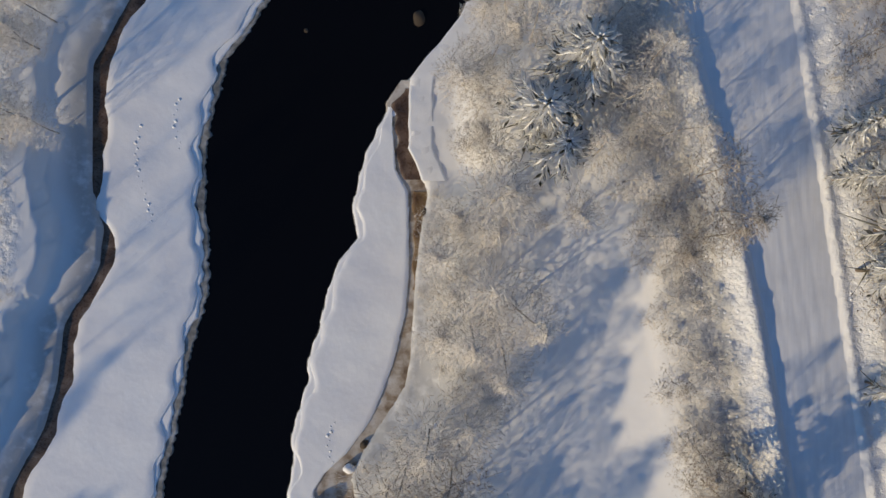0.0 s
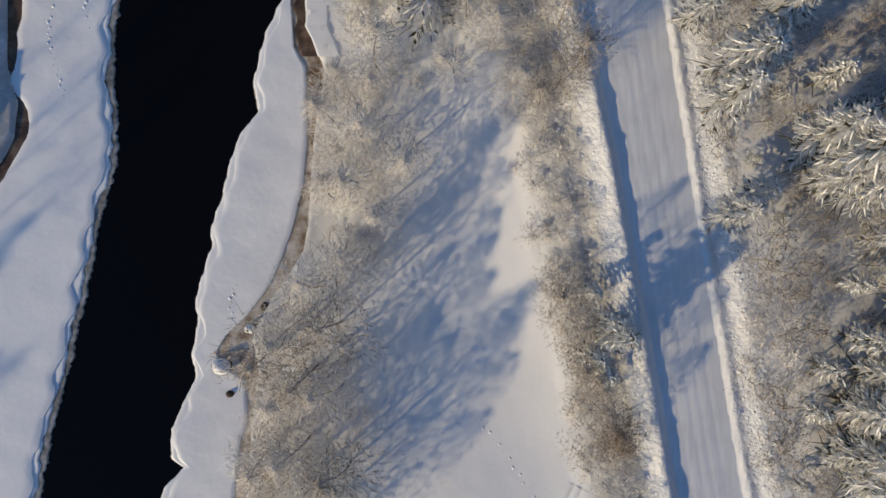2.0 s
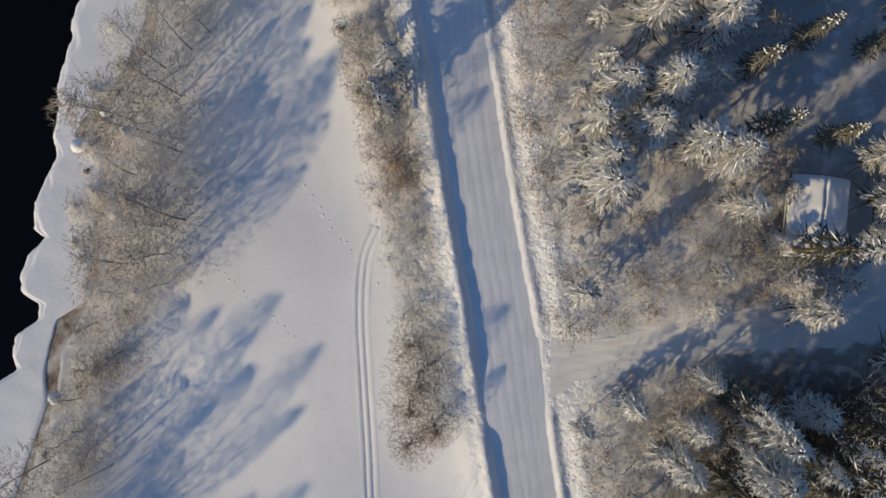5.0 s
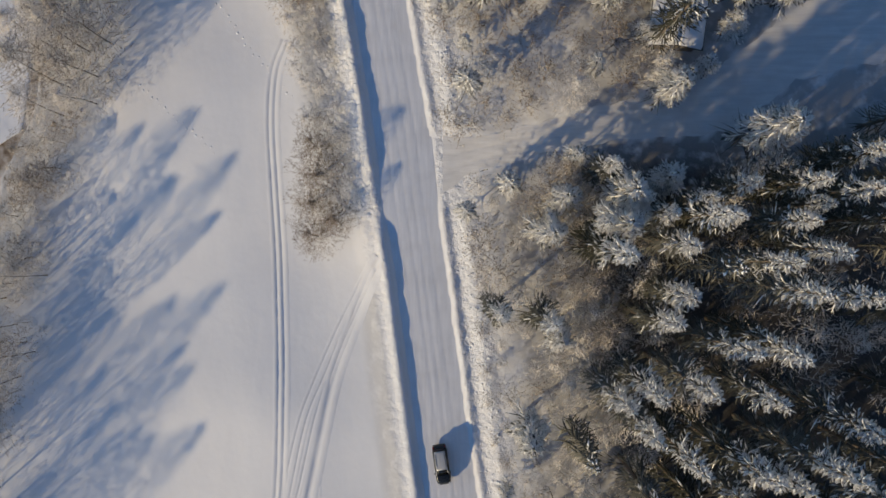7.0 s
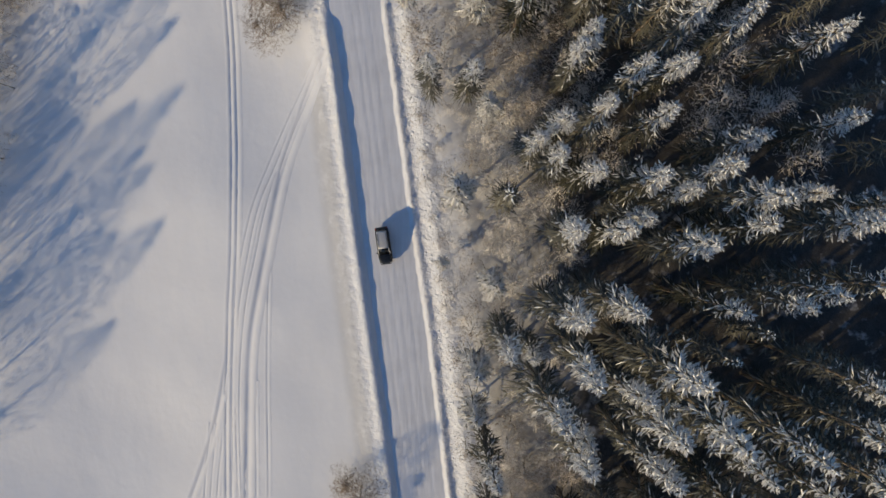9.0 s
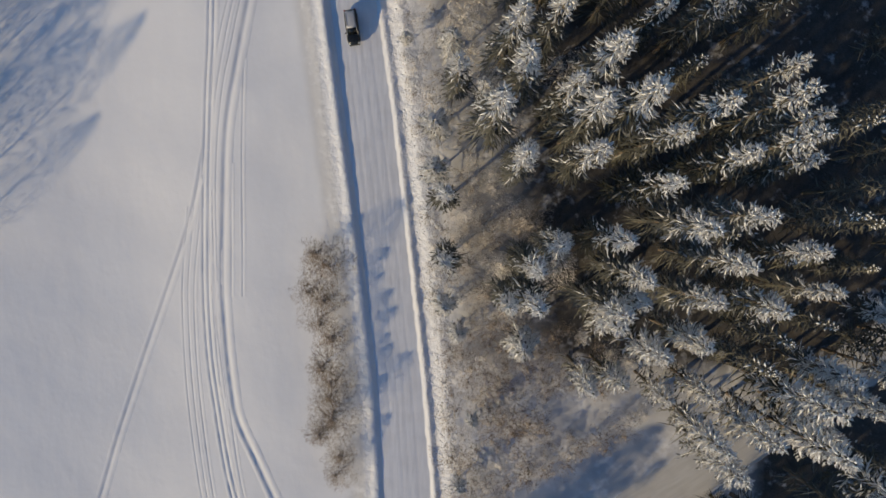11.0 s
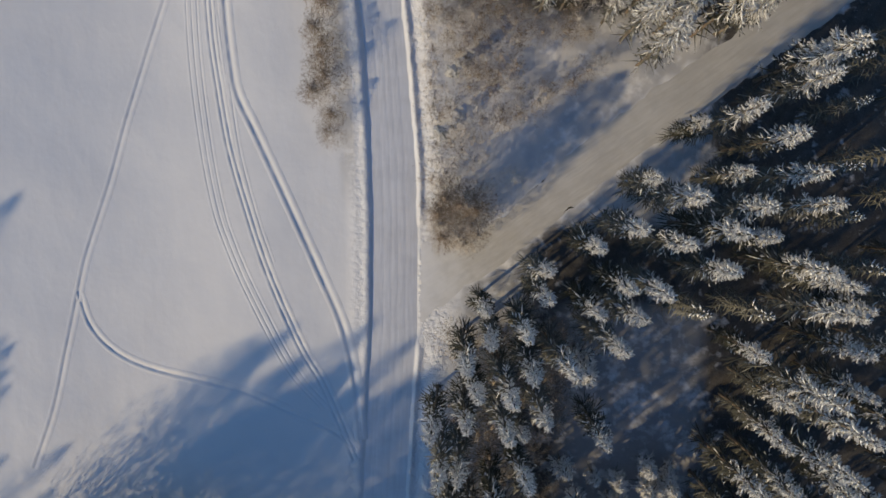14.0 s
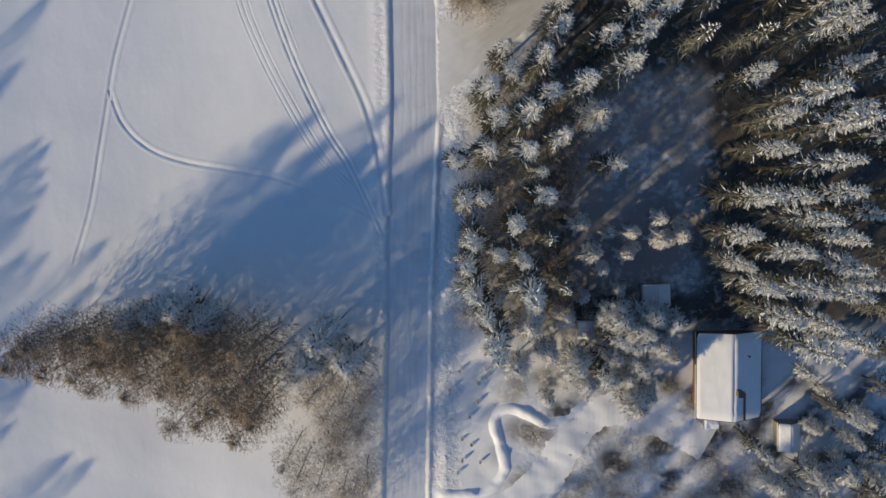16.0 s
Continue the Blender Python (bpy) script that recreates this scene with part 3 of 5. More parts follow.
dice = random.Random(23)
clods = []
for _ in range(1900):
    y = dice.uniform(-235, 30)
    side = dice.random()
    if side < 0.5 and y > -60:
        clods.append((float(ROAD_L(y)) - dice.uniform(1.5, 4.6 if y > -62 else 3.4), y))
    elif side >= 0.5:
        x = float(ROAD_R(y)) + dice.uniform(1.0, 4.0)
        if abs(y + 54) > 6 and abs(y + 165) > 12:
            clods.append((x, y))
lumps("snow_clods", clods, 0.15, CLEAN, "clods of ploughed snow along the road verges", "snow clods")


def prints(points, gap):
    p, side = along(points, gap)
    return [(float(a[0] + 0.14 * s[0] * (-1) ** k), float(a[1] + 0.14 * s[1] * (-1) ** k)) for k, (a, s) in enumerate(zip(p, side))]


steps = prints([(15.8, -33), (18.3, -36), (20.8, -39.6), (22.7, -41.5), (26.4, -45.8)], 0.75) + prints([(6, -43.5), (7.9, -45), (10.8, -47.6), (14, -49.9), (16.5, -52.2)], 0.75)
lumps("footprints", steps, 0.15, CLEAN, "line of footprints across the field snow", "footprints", 0.4, 7)
icesteps = prints([(-33.2, 13.5), (-33.6, 11), (-33.4, 8.6), (-32.7, 6), (-31.8, 3.1)], 0.55) + prints([(-29.0, 16.4), (-29.4, 14), (-28.8, 11)], 0.55) + prints([(-12, -19), (-12.6, -21), (-12.2, -23.4)], 0.5)
lumps("ice_footprints", icesteps, 0.17, ICE, "animal tracks in the snow on river ice", "footprints", 0.45, 9)

# ---- trees and shrubs ----


def cone_parts(base, tip, radius, sides=3):
    """Slender tapered twigs: three-sided, thick at the base, pointed at the tip. Gives corners and faces."""
    base, tip, radius = np.asarray(base, float), np.asarray(tip, float), np.asarray(radius, float)
    d = tip - base
    d /= np.linalg.norm(d, axis=1)[:, None] + 1e-9
    ref = np.where(np.abs(d[:, 2:]) > 0.9, np.array([[1.0, 0, 0]]), np.array([[0, 0, 1.0]]))
    u = np.cross(d, ref)
    u /= np.linalg.norm(u, axis=1)[:, None] + 1e-9
    v = np.cross(d, u)
    n, s = len(base), sides + 1
    co = np.empty((n, s, 3))
    for k in range(sides):
        a = 2 * math.pi * k / sides
        co[:, k] = base + radius[:, None] * (math.cos(a) * u + math.sin(a) * v)
    co[:, sides] = tip
    i = np.arange(n)[:, None] * s
    f = np.concatenate([np.concatenate((i + k, i + (k + 1) % sides, i + sides), 1)[:, None] for k in range(sides)], 1).reshape(-1, 3)
    return co.reshape(-1, 3), f


def pad_parts(base, tip, radius):
    """Spindle-shaped loads of snow along branches: narrow at the base, widest past the middle."""
    base, tip, radius = np.asarray(base, float), np.asarray(tip, float), np.asarray(radius, float)
    d = tip - base
    u = np.cross(d, (0, 0, 1.0))
    u /= np.linalg.norm(u, axis=1)[:, None] + 1e-9
    v = np.cross(d / (np.linalg.norm(d, axis=1)[:, None] + 1e-9), u) * 1.15
    mid = base + d * 0.48
    n = len(base)
    co = np.empty((n, 5, 3))
    co[:, 0], co[:, 4] = base, tip
    for k in range(3):
        a = 2 * math.pi * k / 3 - math.pi / 2
        co[:, 1 + k] = mid + radius[:, None] * (math.cos(a) * u + math.sin(a) * v)
    i = np.arange(n)[:, None] * 5
    f = np.concatenate([np.concatenate(t, 1)[:, None] for k in range(3) for t in ((i, i + 1 + (k + 1) % 3, i + 1 + k), (i + 1 + k, i + 1 + (k + 1) % 3, i + 4))], 1).reshape(-1, 3)
    return co.reshape(-1, 3), f


def twig_mesh(name, *layers):
    """One mesh of many twigs: layers of (corners, faces), material."""
    co = np.concatenate([c for (c, f), m in layers])
    start = np.cumsum([0] + [len(c) for (c, f), m in layers])
    f = np.concatenate([f + k for ((c, f), m), k in zip(layers, start)])
    slot = np.concatenate([np.full(len(f2), k) for k, ((c, f2), m) in enumerate(layers)])
    me = bpy.data.meshes.new(name)
    me.vertices.add(len(co))
    me.vertices.foreach_set("co", co.reshape(-1).astype(np.float32))
    me.loops.add(f.size)
    me.loops.foreach_set("vertex_index", f.reshape(-1).astype(np.int32))
    me.polygons.add(len(f))
    me.polygons.foreach_set("loop_start", np.arange(0, f.size, 3, dtype=np.int32))
    for c, m in layers:
        me.materials.append(m)
    me.polygons.foreach_set("material_index", slot.astype(np.int32))
    me.update(calc_edges=True)
    return me


def tapered(name, points, radii, material, sides=7):
    """A bent, tapering trunk or limb."""
    co, faces = [], []
    for p, r in zip(points, radii):
        co += [(p[0] + r * math.cos(2 * math.pi * k / sides), p[1] + r * math.sin(2 * math.pi * k / sides), p[2]) for k in range(sides)]
    for j in range(len(points) - 1):
        faces += [(j * sides + k, j * sides + (k + 1) % sides, (j + 1) * sides + (k + 1) % sides, (j + 1) * sides + k) for k in range(sides)]
    me = bpy.data.meshes.new(name)
    me.from_pydata(co, [], faces)
    me.polygons.foreach_set("use_smooth", np.ones(len(me.polygons), bool))
    me.materials.append(material)
    return me


def part(name, me, parent, label=""):
    ob = new(name, me)
    ob.parent = parent
    return tagged(ob, label)


def blade_parts(base, tip, width, sag=2.2):
    """Twigs as narrow ridged blades, like a small roof: widest in the middle, their sides hanging down."""
    base, tip, width = np.asarray(base, float), np.asarray(tip, float), np.asarray(width, float)
    d = tip - base
    u = np.cross(d, (0, 0, 1.0))
    u /= np.linalg.norm(u, axis=1)[:, None] + 1e-9
    mid = base + d * 0.45
    low = np.array([0, 0, 1.0]) * (sag * width)[:, None]
    n = len(base)
    co = np.empty((n, 4, 3))
    co[:, 0], co[:, 1], co[:, 2], co[:, 3] = base, mid + u * width[:, None] - low, tip, mid - u * width[:, None] - low
    i = np.arange(n)[:, None] * 4
    f = np.concatenate([np.concatenate(t, 1)[:, None] for t in ((i, i + 1, i + 2), (i, i + 2, i + 3))], 1).reshape(-1, 3)
    return co.reshape(-1, 3), f


def make_spruce(seed, h, spread, whorls, label, power=0.66, load=0.085, bare=0.46, plume=1.0):
    """A spruce: trunk, whorls of drooping feathered branches, dark below for the shade of the wood and rimed white
    above.
    """
    g = np.random.default_rng(seed)
    tree = tagged(new("spruce_tree"), label, "spruce tree", "spruces")
    tree.empty_display_size = 0.3
    bend = g.normal(0, 0.02 * h, 2)
    zs = np.linspace(-0.5, h * 0.98, 8)
    part("trunk", tapered("trunk", [(bend[0] * (z / h) ** 2, bend[1] * (z / h) ** 2, z) for z in zs], [0.011 * h * (1 - 0.93 * max(z, 0) / h) + 0.01 for z in zs], BARK), tree)
    B, T, R, DB, DT, DR, PB, PT, PR, SB, ST, SR = ([] for _ in range(12))
    lobes = g.uniform(0.72, 1.25, 9)
    up = np.array([0, 0, 1.0])
    for k in range(whorls):
        f = 0.12 + 0.87 * (k / (whorls - 1)) ** 0.72
        reach = spread * (1 - f) ** power * min(1.0, 0.62 + 1.3 * f) * (0.85 + 0.3 * g.random()) + 0.18
        # rime stops below bare: the crown's shade is put in as dark needles
        snowy = min(1.0, max(0.08, (f - bare) / 0.26))
        n = int(g.integers(5, 8)) if f > 0.4 else 5
        turn = g.uniform(0, 6.28)
        for j in range(n):
            a = turn + 6.2832 * j / n + g.normal(0, 0.15)
            r = reach * g.uniform(0.6, 1.2) * lobes[int(a / 0.7) % 9]
            out = np.array([math.cos(a), math.sin(a), 0])
            side = np.array([-out[1], out[0], 0])
            root = np.array([bend[0] * f * f, bend[1] * f * f, f * h + g.normal(0, 0.12)])
            end = root + out * r + up * (-0.46 * r * (1 - f) + 0.5 * r * max(0.0, f - 0.35) + g.normal(0, 0.05))
            B.append(root), T.append(end), R.append(0.06 + 0.02 * r)
            if bare > 0.5 and f < 0.56:
                # dark, hanging skirts of the lower branches, which fill in the shade between crowns
                for w in (-0.42, -0.14, 0.14, 0.42):
                    DB.append(root + (end - root) * g.uniform(0.15, 0.45) - 0.1 * up), DT.append(end + side * w * r - (0.2 + 0.2 * r) * up), DR.append(g.uniform(0.05, 0.10))
            if f < 0.34:
                continue
            if g.random() < 0.96 * snowy:
                PB.append(root + (end - root) * g.uniform(0.12, 0.3) + 0.08 * up), PT.append(end + (end - root) * 0.03 + 0.03 * up), PR.append(load * g.uniform(0.65, 1.1))
            m = int(min(7, max(3, r / 0.24))) if f > bare - 0.08 else 2
            for q in range(m):
                s = 0.2 + 0.78 * (q + g.uniform(0.3, 0.7)) / m
                at = root + (end - root) * s
                ln = plume * (0.24 * r * (1.1 - s) + 0.36) * g.uniform(0.8, 1.2)
                for w in (-1, 1):
                    way = out * g.uniform(0.65, 0.9) + side * w * g.uniform(0.5, 0.72) + up * (g.uniform(-0.6, -0.25) + 0.35 * f)
                    tip = at + way * ln
                    if g.random() < (0.25 if m > 2 else 0.9):
                        DB.append(at - 0.06 * up), DT.append(tip - 0.07 * up), DR.append(g.uniform(0.08, 0.13))
                    if m > 2 and g.random() < 0.88 * snowy:
                        SB.append(at + (tip - at) * 0.08 + 0.035 * up), ST.append(tip + 0.02 * up), SR.append(load * g.uniform(0.55, 0.85))
    part("crown", twig_mesh("crown", (cone_parts(B, T, R), NEEDLES), (blade_parts(DB, DT, DR, 0.4), NEEDLES), (pad_parts(PB, PT, PR), LOAD), (blade_parts(SB, ST, SR), RIME)), tree)
    return tree


def make_broadleaf(seed, h, spread, limbs, twigs, material, name, label, category, group, low=0.12, thick=1.0):
    """A bare broad-leaved tree or bush: stem, limbs and a haze of rimed twigs."""
    g = np.random.default_rng(seed)
    tree = tagged(new(name), label, category, group)
    tree.empty_display_size = 0.3
    top = np.array([g.normal(0, 0.06 * h), g.normal(0, 0.06 * h), 0.86 * h])
    zs = np.linspace(0, 1, 6)
    stem = [(top[0] * z * z, top[1] * z * z, -0.4 + (top[2] + 0.4) * z) for z in zs]
    part("trunk", tapered("trunk", stem, [0.006 * h * (1 - 0.85 * z) + 0.012 for z in zs], PALEBARK, 6), tree)
    B, T, R, LB, LT, LR = [], [], [], [], [], []
    lump = g.uniform(0.72, 1.25, 8)
    for k in range(limbs):
        f = low + (0.86 - low) * (k + g.random()) / limbs
        a = 2.4 * k + g.normal(0, 0.4)
        root = np.array([top[0] * f * f, top[1] * f * f, top[2] * f])
        out = np.array([math.cos(a), math.sin(a), 0])
        reach = spread * g.uniform(0.5, 1.1) * (1 - 0.6 * f * f)
        end = root + out * reach + np.array([0, 0, min(0.25 * h, reach * g.uniform(0.4, 1.1))])
        LB.append(root), LT.append(end), LR.append(0.012 + 0.0028 * h * (1 - 0.6 * f))
        for j in range(3):
            s = g.uniform(0.15, 0.98)
            at = root + (end - root) * s
            way = out * g.uniform(0.1, 0.9) + np.array([g.normal(0, 0.6), g.normal(0, 0.6), g.uniform(0.0, 0.8)])
            tip = at + way * reach * 0.42
            LB.append(at), LT.append(tip), LR.append(0.010 + 0.0010 * h)
    # a haze of fine twigs all through the crown
    for q in range(twigs):
        f = low + (1 - low) * g.random() ** 0.8
        a = g.uniform(0, 6.2832)
        shape = spread * math.sin(math.pi * min(1.0, 0.12 + 0.88 * (f - low) / (1 - low)) ** 0.75) ** 0.6 * lump[int(a / 0.785) % 8]
        r = shape * math.sqrt(g.uniform(0.02, 1.0))
        out = np.array([math.cos(a), math.sin(a), 0])
        p = np.array([top[0] * f * f, top[1] * f * f, f * h * 0.97]) + out * r
        w = out * g.uniform(0.1, 0.9) + np.array([g.normal(0, 0.45), g.normal(0, 0.45), g.uniform(-0.1, 0.9)])
        ln = g.uniform(0.5, 1.2) * (0.3 + 0.045 * h)
        B.append(p - w * ln * 0.5), T.append(p + w * ln * 0.5), R.append(thick * g.uniform(0.016, 0.034))
    part("crown", twig_mesh("crown", (cone_parts(LB, LT, LR), material), (cone_parts(B, T, R), material)), tree)
    return tree


pick = random.Random(11)
SPRUCE_TALL = [make_spruce(20 + k, 24.0, s, 17, "tall frosted spruce with snow-caked drooping branches", 0.64, 0.1, 0.6, 1.25) for k, s in enumerate((2.6, 3.1, 2.3, 2.8))]
SPRUCE_LADEN = [make_spruce(30 + k, 24.0, s, 17, "tall spruce white with frost along its whole crown", 0.66, 0.1, 0.52, 1.25) for k, s in enumerate((2.5, 2.9, 2.3))]
SPRUCE_FULL = [make_spruce(34 + k, 24.0, s, 18, "tall broad spruce thickly frosted beside the lane", 0.6, 0.105, 0.44, 1.25) for k, s in enumerate((2.7, 3.1))]
SPRUCE_DIM = [make_spruce(37 + k, 24.0, s, 17, "tall spruce with frost near its top, coloured dark below for shade", 0.66, 0.095, 0.7, 1.2) for k, s in enumerate((2.4, 2.8))]
SPRUCE_MID = [make_spruce(40 + k, 14.0, s, 21, "mid-sized frosted spruce standing at the forest edge", 0.58, 0.115, 0.2, 1.25) for k, s in enumerate((2.5, 2.9, 2.2))]
SPRUCE_YOUNG = [make_spruce(60 + k, 7.0, s, 11, "young frosted spruce in open snow", 0.6, 0.12, 0.05) for k, s in enumerate((1.6, 1.9))]
BIRCH = [make_broadleaf(80 + k, 15.0, s, 10, 1230, TWIGS, "birch_tree", "tall bare birch with hazy rime-covered beige twigs", "birch tree", "frosted birches", 0.18, 1.12) for k, s in enumerate((3.4, 4.0, 3.0, 3.7))]
SLIM = [make_broadleaf(120 + k, 15.0, 2.4, 8, 170, TWIGS, "birch_tree", "slender bare birch with sparse rimed twigs", "birch tree", "frosted birches", 0.45, 1.5) for k in range(2)]
ALDER = [make_broadleaf(90 + k, 15.0, s, 9, 1000, BROWN, "alder_tree", "tall bare alder with dense thin brown twigs", "alder tree", "brown alders", 0.10, 1.45) for k, s in enumerate((3.8, 4.4))]
COPSE = [make_broadleaf(110 + k, 15.0, s, 14, 1230, COPSEBROWN, "alder_tree", "tall leafless alder with fine dark brown twigs in a copse", "alder tree", "brown alders", 0.10, 1.25) for k, s in enumerate((3.8, 4.5))]
BRUSH = [make_broadleaf(95 + k, 5.0, s, 6, 300, m, "birch_sapling", "young bare birch with rimed twigs in brushwood", "sapling", "saplings", 0.04, 1.12) for k, (s, m) in enumerate(((1.9, TWIGS), (2.3, BROWN), (1.7, TWIGS)))]
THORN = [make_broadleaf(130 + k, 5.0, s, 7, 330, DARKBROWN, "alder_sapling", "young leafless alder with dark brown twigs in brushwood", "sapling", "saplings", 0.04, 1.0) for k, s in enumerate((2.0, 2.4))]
SHRUB = [make_broadleaf(100 + k, 2.4, s, 6, 190, m, "willow_shrub", "low leafless willow shrub dusted with rime", "shrub", "roadside shrubs", 0.02, 1.15) for k, (s, m) in enumerate(((1.4, TWIGS), (1.7, BROWN), (1.2, TWIGS)))]
USED = set()
PLANTED, THICKET, MANY = [], [], {}


def plant(kinds, x, y, size, base, sink=0.0, squash=1.0):
    """Puts one of the kinds of tree at x, y, scaled to its height; the first time the model itself, then copies."""
    model = pick.choice(kinds)
    s = size / base
    MANY[base] = MANY.get(base, 0) + 1
    m = Matrix.Translation((x, y, float(height(x, y)) - sink)) @ Matrix.Rotation(pick.uniform(0, 6.28), 4, "Z")
    wide = s ** 0.75 * squash
    if base == 5.0 and MANY[base] > 290 and model in USED:
        THICKET.append((model, m @ Matrix.Diagonal((wide, wide, s, 1))))
        PLANTED.append((x, y))
        return None
    if model not in USED:
        USED.add(model)
        tree = model
        tree.matrix_world = m
    else:
        tree = copy_thing(model, m)
    tree.scale = (wide, wide, s)
    PLANTED.append((x, y))
    return tree


def spruce(x, y, h):
    if h >= 15:
        plant(SPRUCE_LADEN if y < -162 and x > 93 else SPRUCE_FULL if -140 < y < -121.5 and x > 68 else SPRUCE_DIM if -112 < y < -86 and x > 76 else SPRUCE_TALL, x, y, h * pick.uniform(0.97, 1.03), 24.0)
    elif h >= 8.5:
        plant(SPRUCE_MID, x, y, h * pick.uniform(0.95, 1.05), 14.0, squash=1.4 if y > -45 and x > 38 else 1.1)
    else:
        plant(SPRUCE_YOUNG, x, y, h * pick.uniform(0.9, 1.1), 7.0)


def spruces(rows):
    for x, y, h in rows:
        spruce(x, y, h)


# spruces that stand apart, band after band from north to south
spruces([(34.8, 10.3, 7.4), (34.9, 6.2, 8.7), (41.1, 5.1, 12.4), (38.3, 1.7, 12.4), (46.1, 0.2, 8.2), (43.2, -0.9, 3.2), (37, -1.9, 12.4), (46.6, -3.9, 15.4), (44.9, -5.2, 12), (46.3, -6.6, 14.1), (40.9, -6.8, 2.6), (46.1, -8.9, 9.9), (48.1, -9.5, 13.3), (40.6, -9.8, 6), (37.9, -11.9, 9.9), (43.4, -12.1, 2.8), (54.6, -12.6, 11.8), (60.7, -13.3, 11.8), (51.6, -14.3, 11.8), (58.1, -14.6, 11.8), (56.2, -17.1, 11.8), (48.8, -18.1, 5.8), (53.4, -19, 11.8), (26.3, -19.2, 5), (59, -20.1, 11.8), (27.5, -22.5, 11.8), (49, -23, 7.7), (46.7, -25.7, 5.2)])
spruces([(54.7, -26, 11.8), (49.9, -26.1, 11), (26.9, -26.2, 7.6), (48.4, -28.9, 10.5), (45.7, -29.7, 5.8), (52.5, -30.1, 11.8), (57.4, -31.1, 11.8), (59.9, -32.5, 11.8), (48.5, -32.9, 11.1), (47.5, -33.8, 5.5), (49.2, -34.9, 12.1), (45, -36.9, 3.9), (62, -37.1, 8.5), (46.9, -41, 3.9), (66.9, -41.4, 21.8), (60.9, -43.9, 5.1), (47.2, -45.7, 7.2), (67.8, -47, 9.5), (76.1, -51.6, 14), (58.5, -53.8, 8.5), (60.6, -55.6, 16.1), (51.7, -56.5, 7.6), (67.2, -56.5, 10.2), (79, -59.2, 15), (47.3, -59.4, 6.8), (64.3, -59.6, 10.2), (67.7, -60.4, 21.8), (59.9, -63.1, 21.8)])
spruces([(74.5, -66.6, 21.8), (79.2, -67.3, 21), (86.3, -68.6, 21), (50.4, -70, 16.1), (65, -70.1, 20.1), (54.7, -70.3, 16.1), (73.4, -70.9, 21.8), (69.8, -71.8, 21.8), (57.1, -72.7, 9.7), (67.1, -75, 21.8), (72.4, -75.8, 22), (88.4, -76.3, 21), (79.5, -77.8, 21), (63.2, -79.2, 20.2), (65.8, -80.6, 21.8), (76.4, -81.3, 23.8), (70.9, -81.9, 23), (53.9, -82.2, 14.5), (85.3, -82.3, 21), (79.9, -82.5, 26), (74.5, -83.2, 20.4), (91.7, -83.7, 22.8), (70.7, -84.6, 18.9), (87.1, -85.6, 24), (78.9, -86.1, 25.2), (64.5, -86.5, 26.2), (68.2, -86.5, 24), (74.9, -87.8, 25.5)])
spruces([(52, -90.5, 4), (85.6, -90.8, 24), (90.4, -91, 24), (82.5, -92, 22.9), (57.6, -92.4, 12), (67.9, -92.7, 27.3), (77.2, -92.8, 24), (63.6, -93.8, 25.2), (58.5, -97.2, 22.4), (65.6, -98, 28.3), (71.6, -98.1, 29.7), (88.1, -98.7, 27.2), (61.6, -98.8, 17), (69, -101, 26.5), (75.5, -101.6, 30.2), (56, -101.6, 11), (62.3, -102.3, 28.2), (87, -102.6, 30.2), (81.4, -103.1, 31.1), (71.4, -103.2, 29.3), (90.6, -103.5, 24), (77.4, -105, 27.9), (65.3, -105.3, 21), (87.3, -106.3, 30.5), (55.9, -107, 10), (70.6, -107.1, 27.4), (91.1, -107.3, 24), (65.3, -107.6, 25.9)])
spruces([(83, -107.6, 28), (76.8, -109.4, 28), (57.1, -110.5, 20.9), (84.5, -111.8, 28.7), (81, -112.7, 27.2), (73.7, -114.3, 24), (69.5, -115.3, 22.7), (91.6, -116.1, 24), (84, -116.2, 27.3), (66.2, -117.4, 24.8), (57.6, -117.5, 20.1), (76, -117.9, 24.7), (94.6, -119.7, 21), (82.2, -120.3, 26), (89, -120.6, 24), (76.8, -120.6, 22), (66.5, -121, 26.2), (73.8, -121.3, 24.1), (64.4, -121.4, 22.3), (103.5, -121.8, 20), (74.4, -122.8, 23.5), (57.5, -123.6, 8), (83.1, -124.9, 21.5), (78.1, -126.1, 22), (59, -127, 7), (66.6, -127.4, 13), (96, -127.5, 21), (76, -129.9, 17.3)])
spruces([(92.9, -130.1, 26.4), (73.2, -130.1, 18), (84.8, -130.4, 17.7), (81.6, -131.7, 15.5), (88.5, -133.3, 22), (92.9, -134, 26.2), (84.2, -134.1, 22), (86.4, -137.6, 22), (61.2, -138.6, 4.1), (102, -139.6, 25), (100, -143, 23.6), (93.7, -146.6, 24.3), (59.7, -146.9, 4.5), (91.3, -147, 15.6), (98.2, -149, 25.2), (94.3, -152.9, 21.4), (98.9, -153.3, 25), (84.9, -153.7, 20), (87.3, -155.1, 25.7), (101.4, -156.6, 25), (94.4, -156.8, 26.6), (91.4, -158.8, 25.5), (82.1, -158.9, 26.2), (78.3, -161.3, 23.3), (97.5, -160.3, 21), (86.5, -160.9, 25.4), (101, -163.3, 25), (91.7, -164.1, 25.2)])
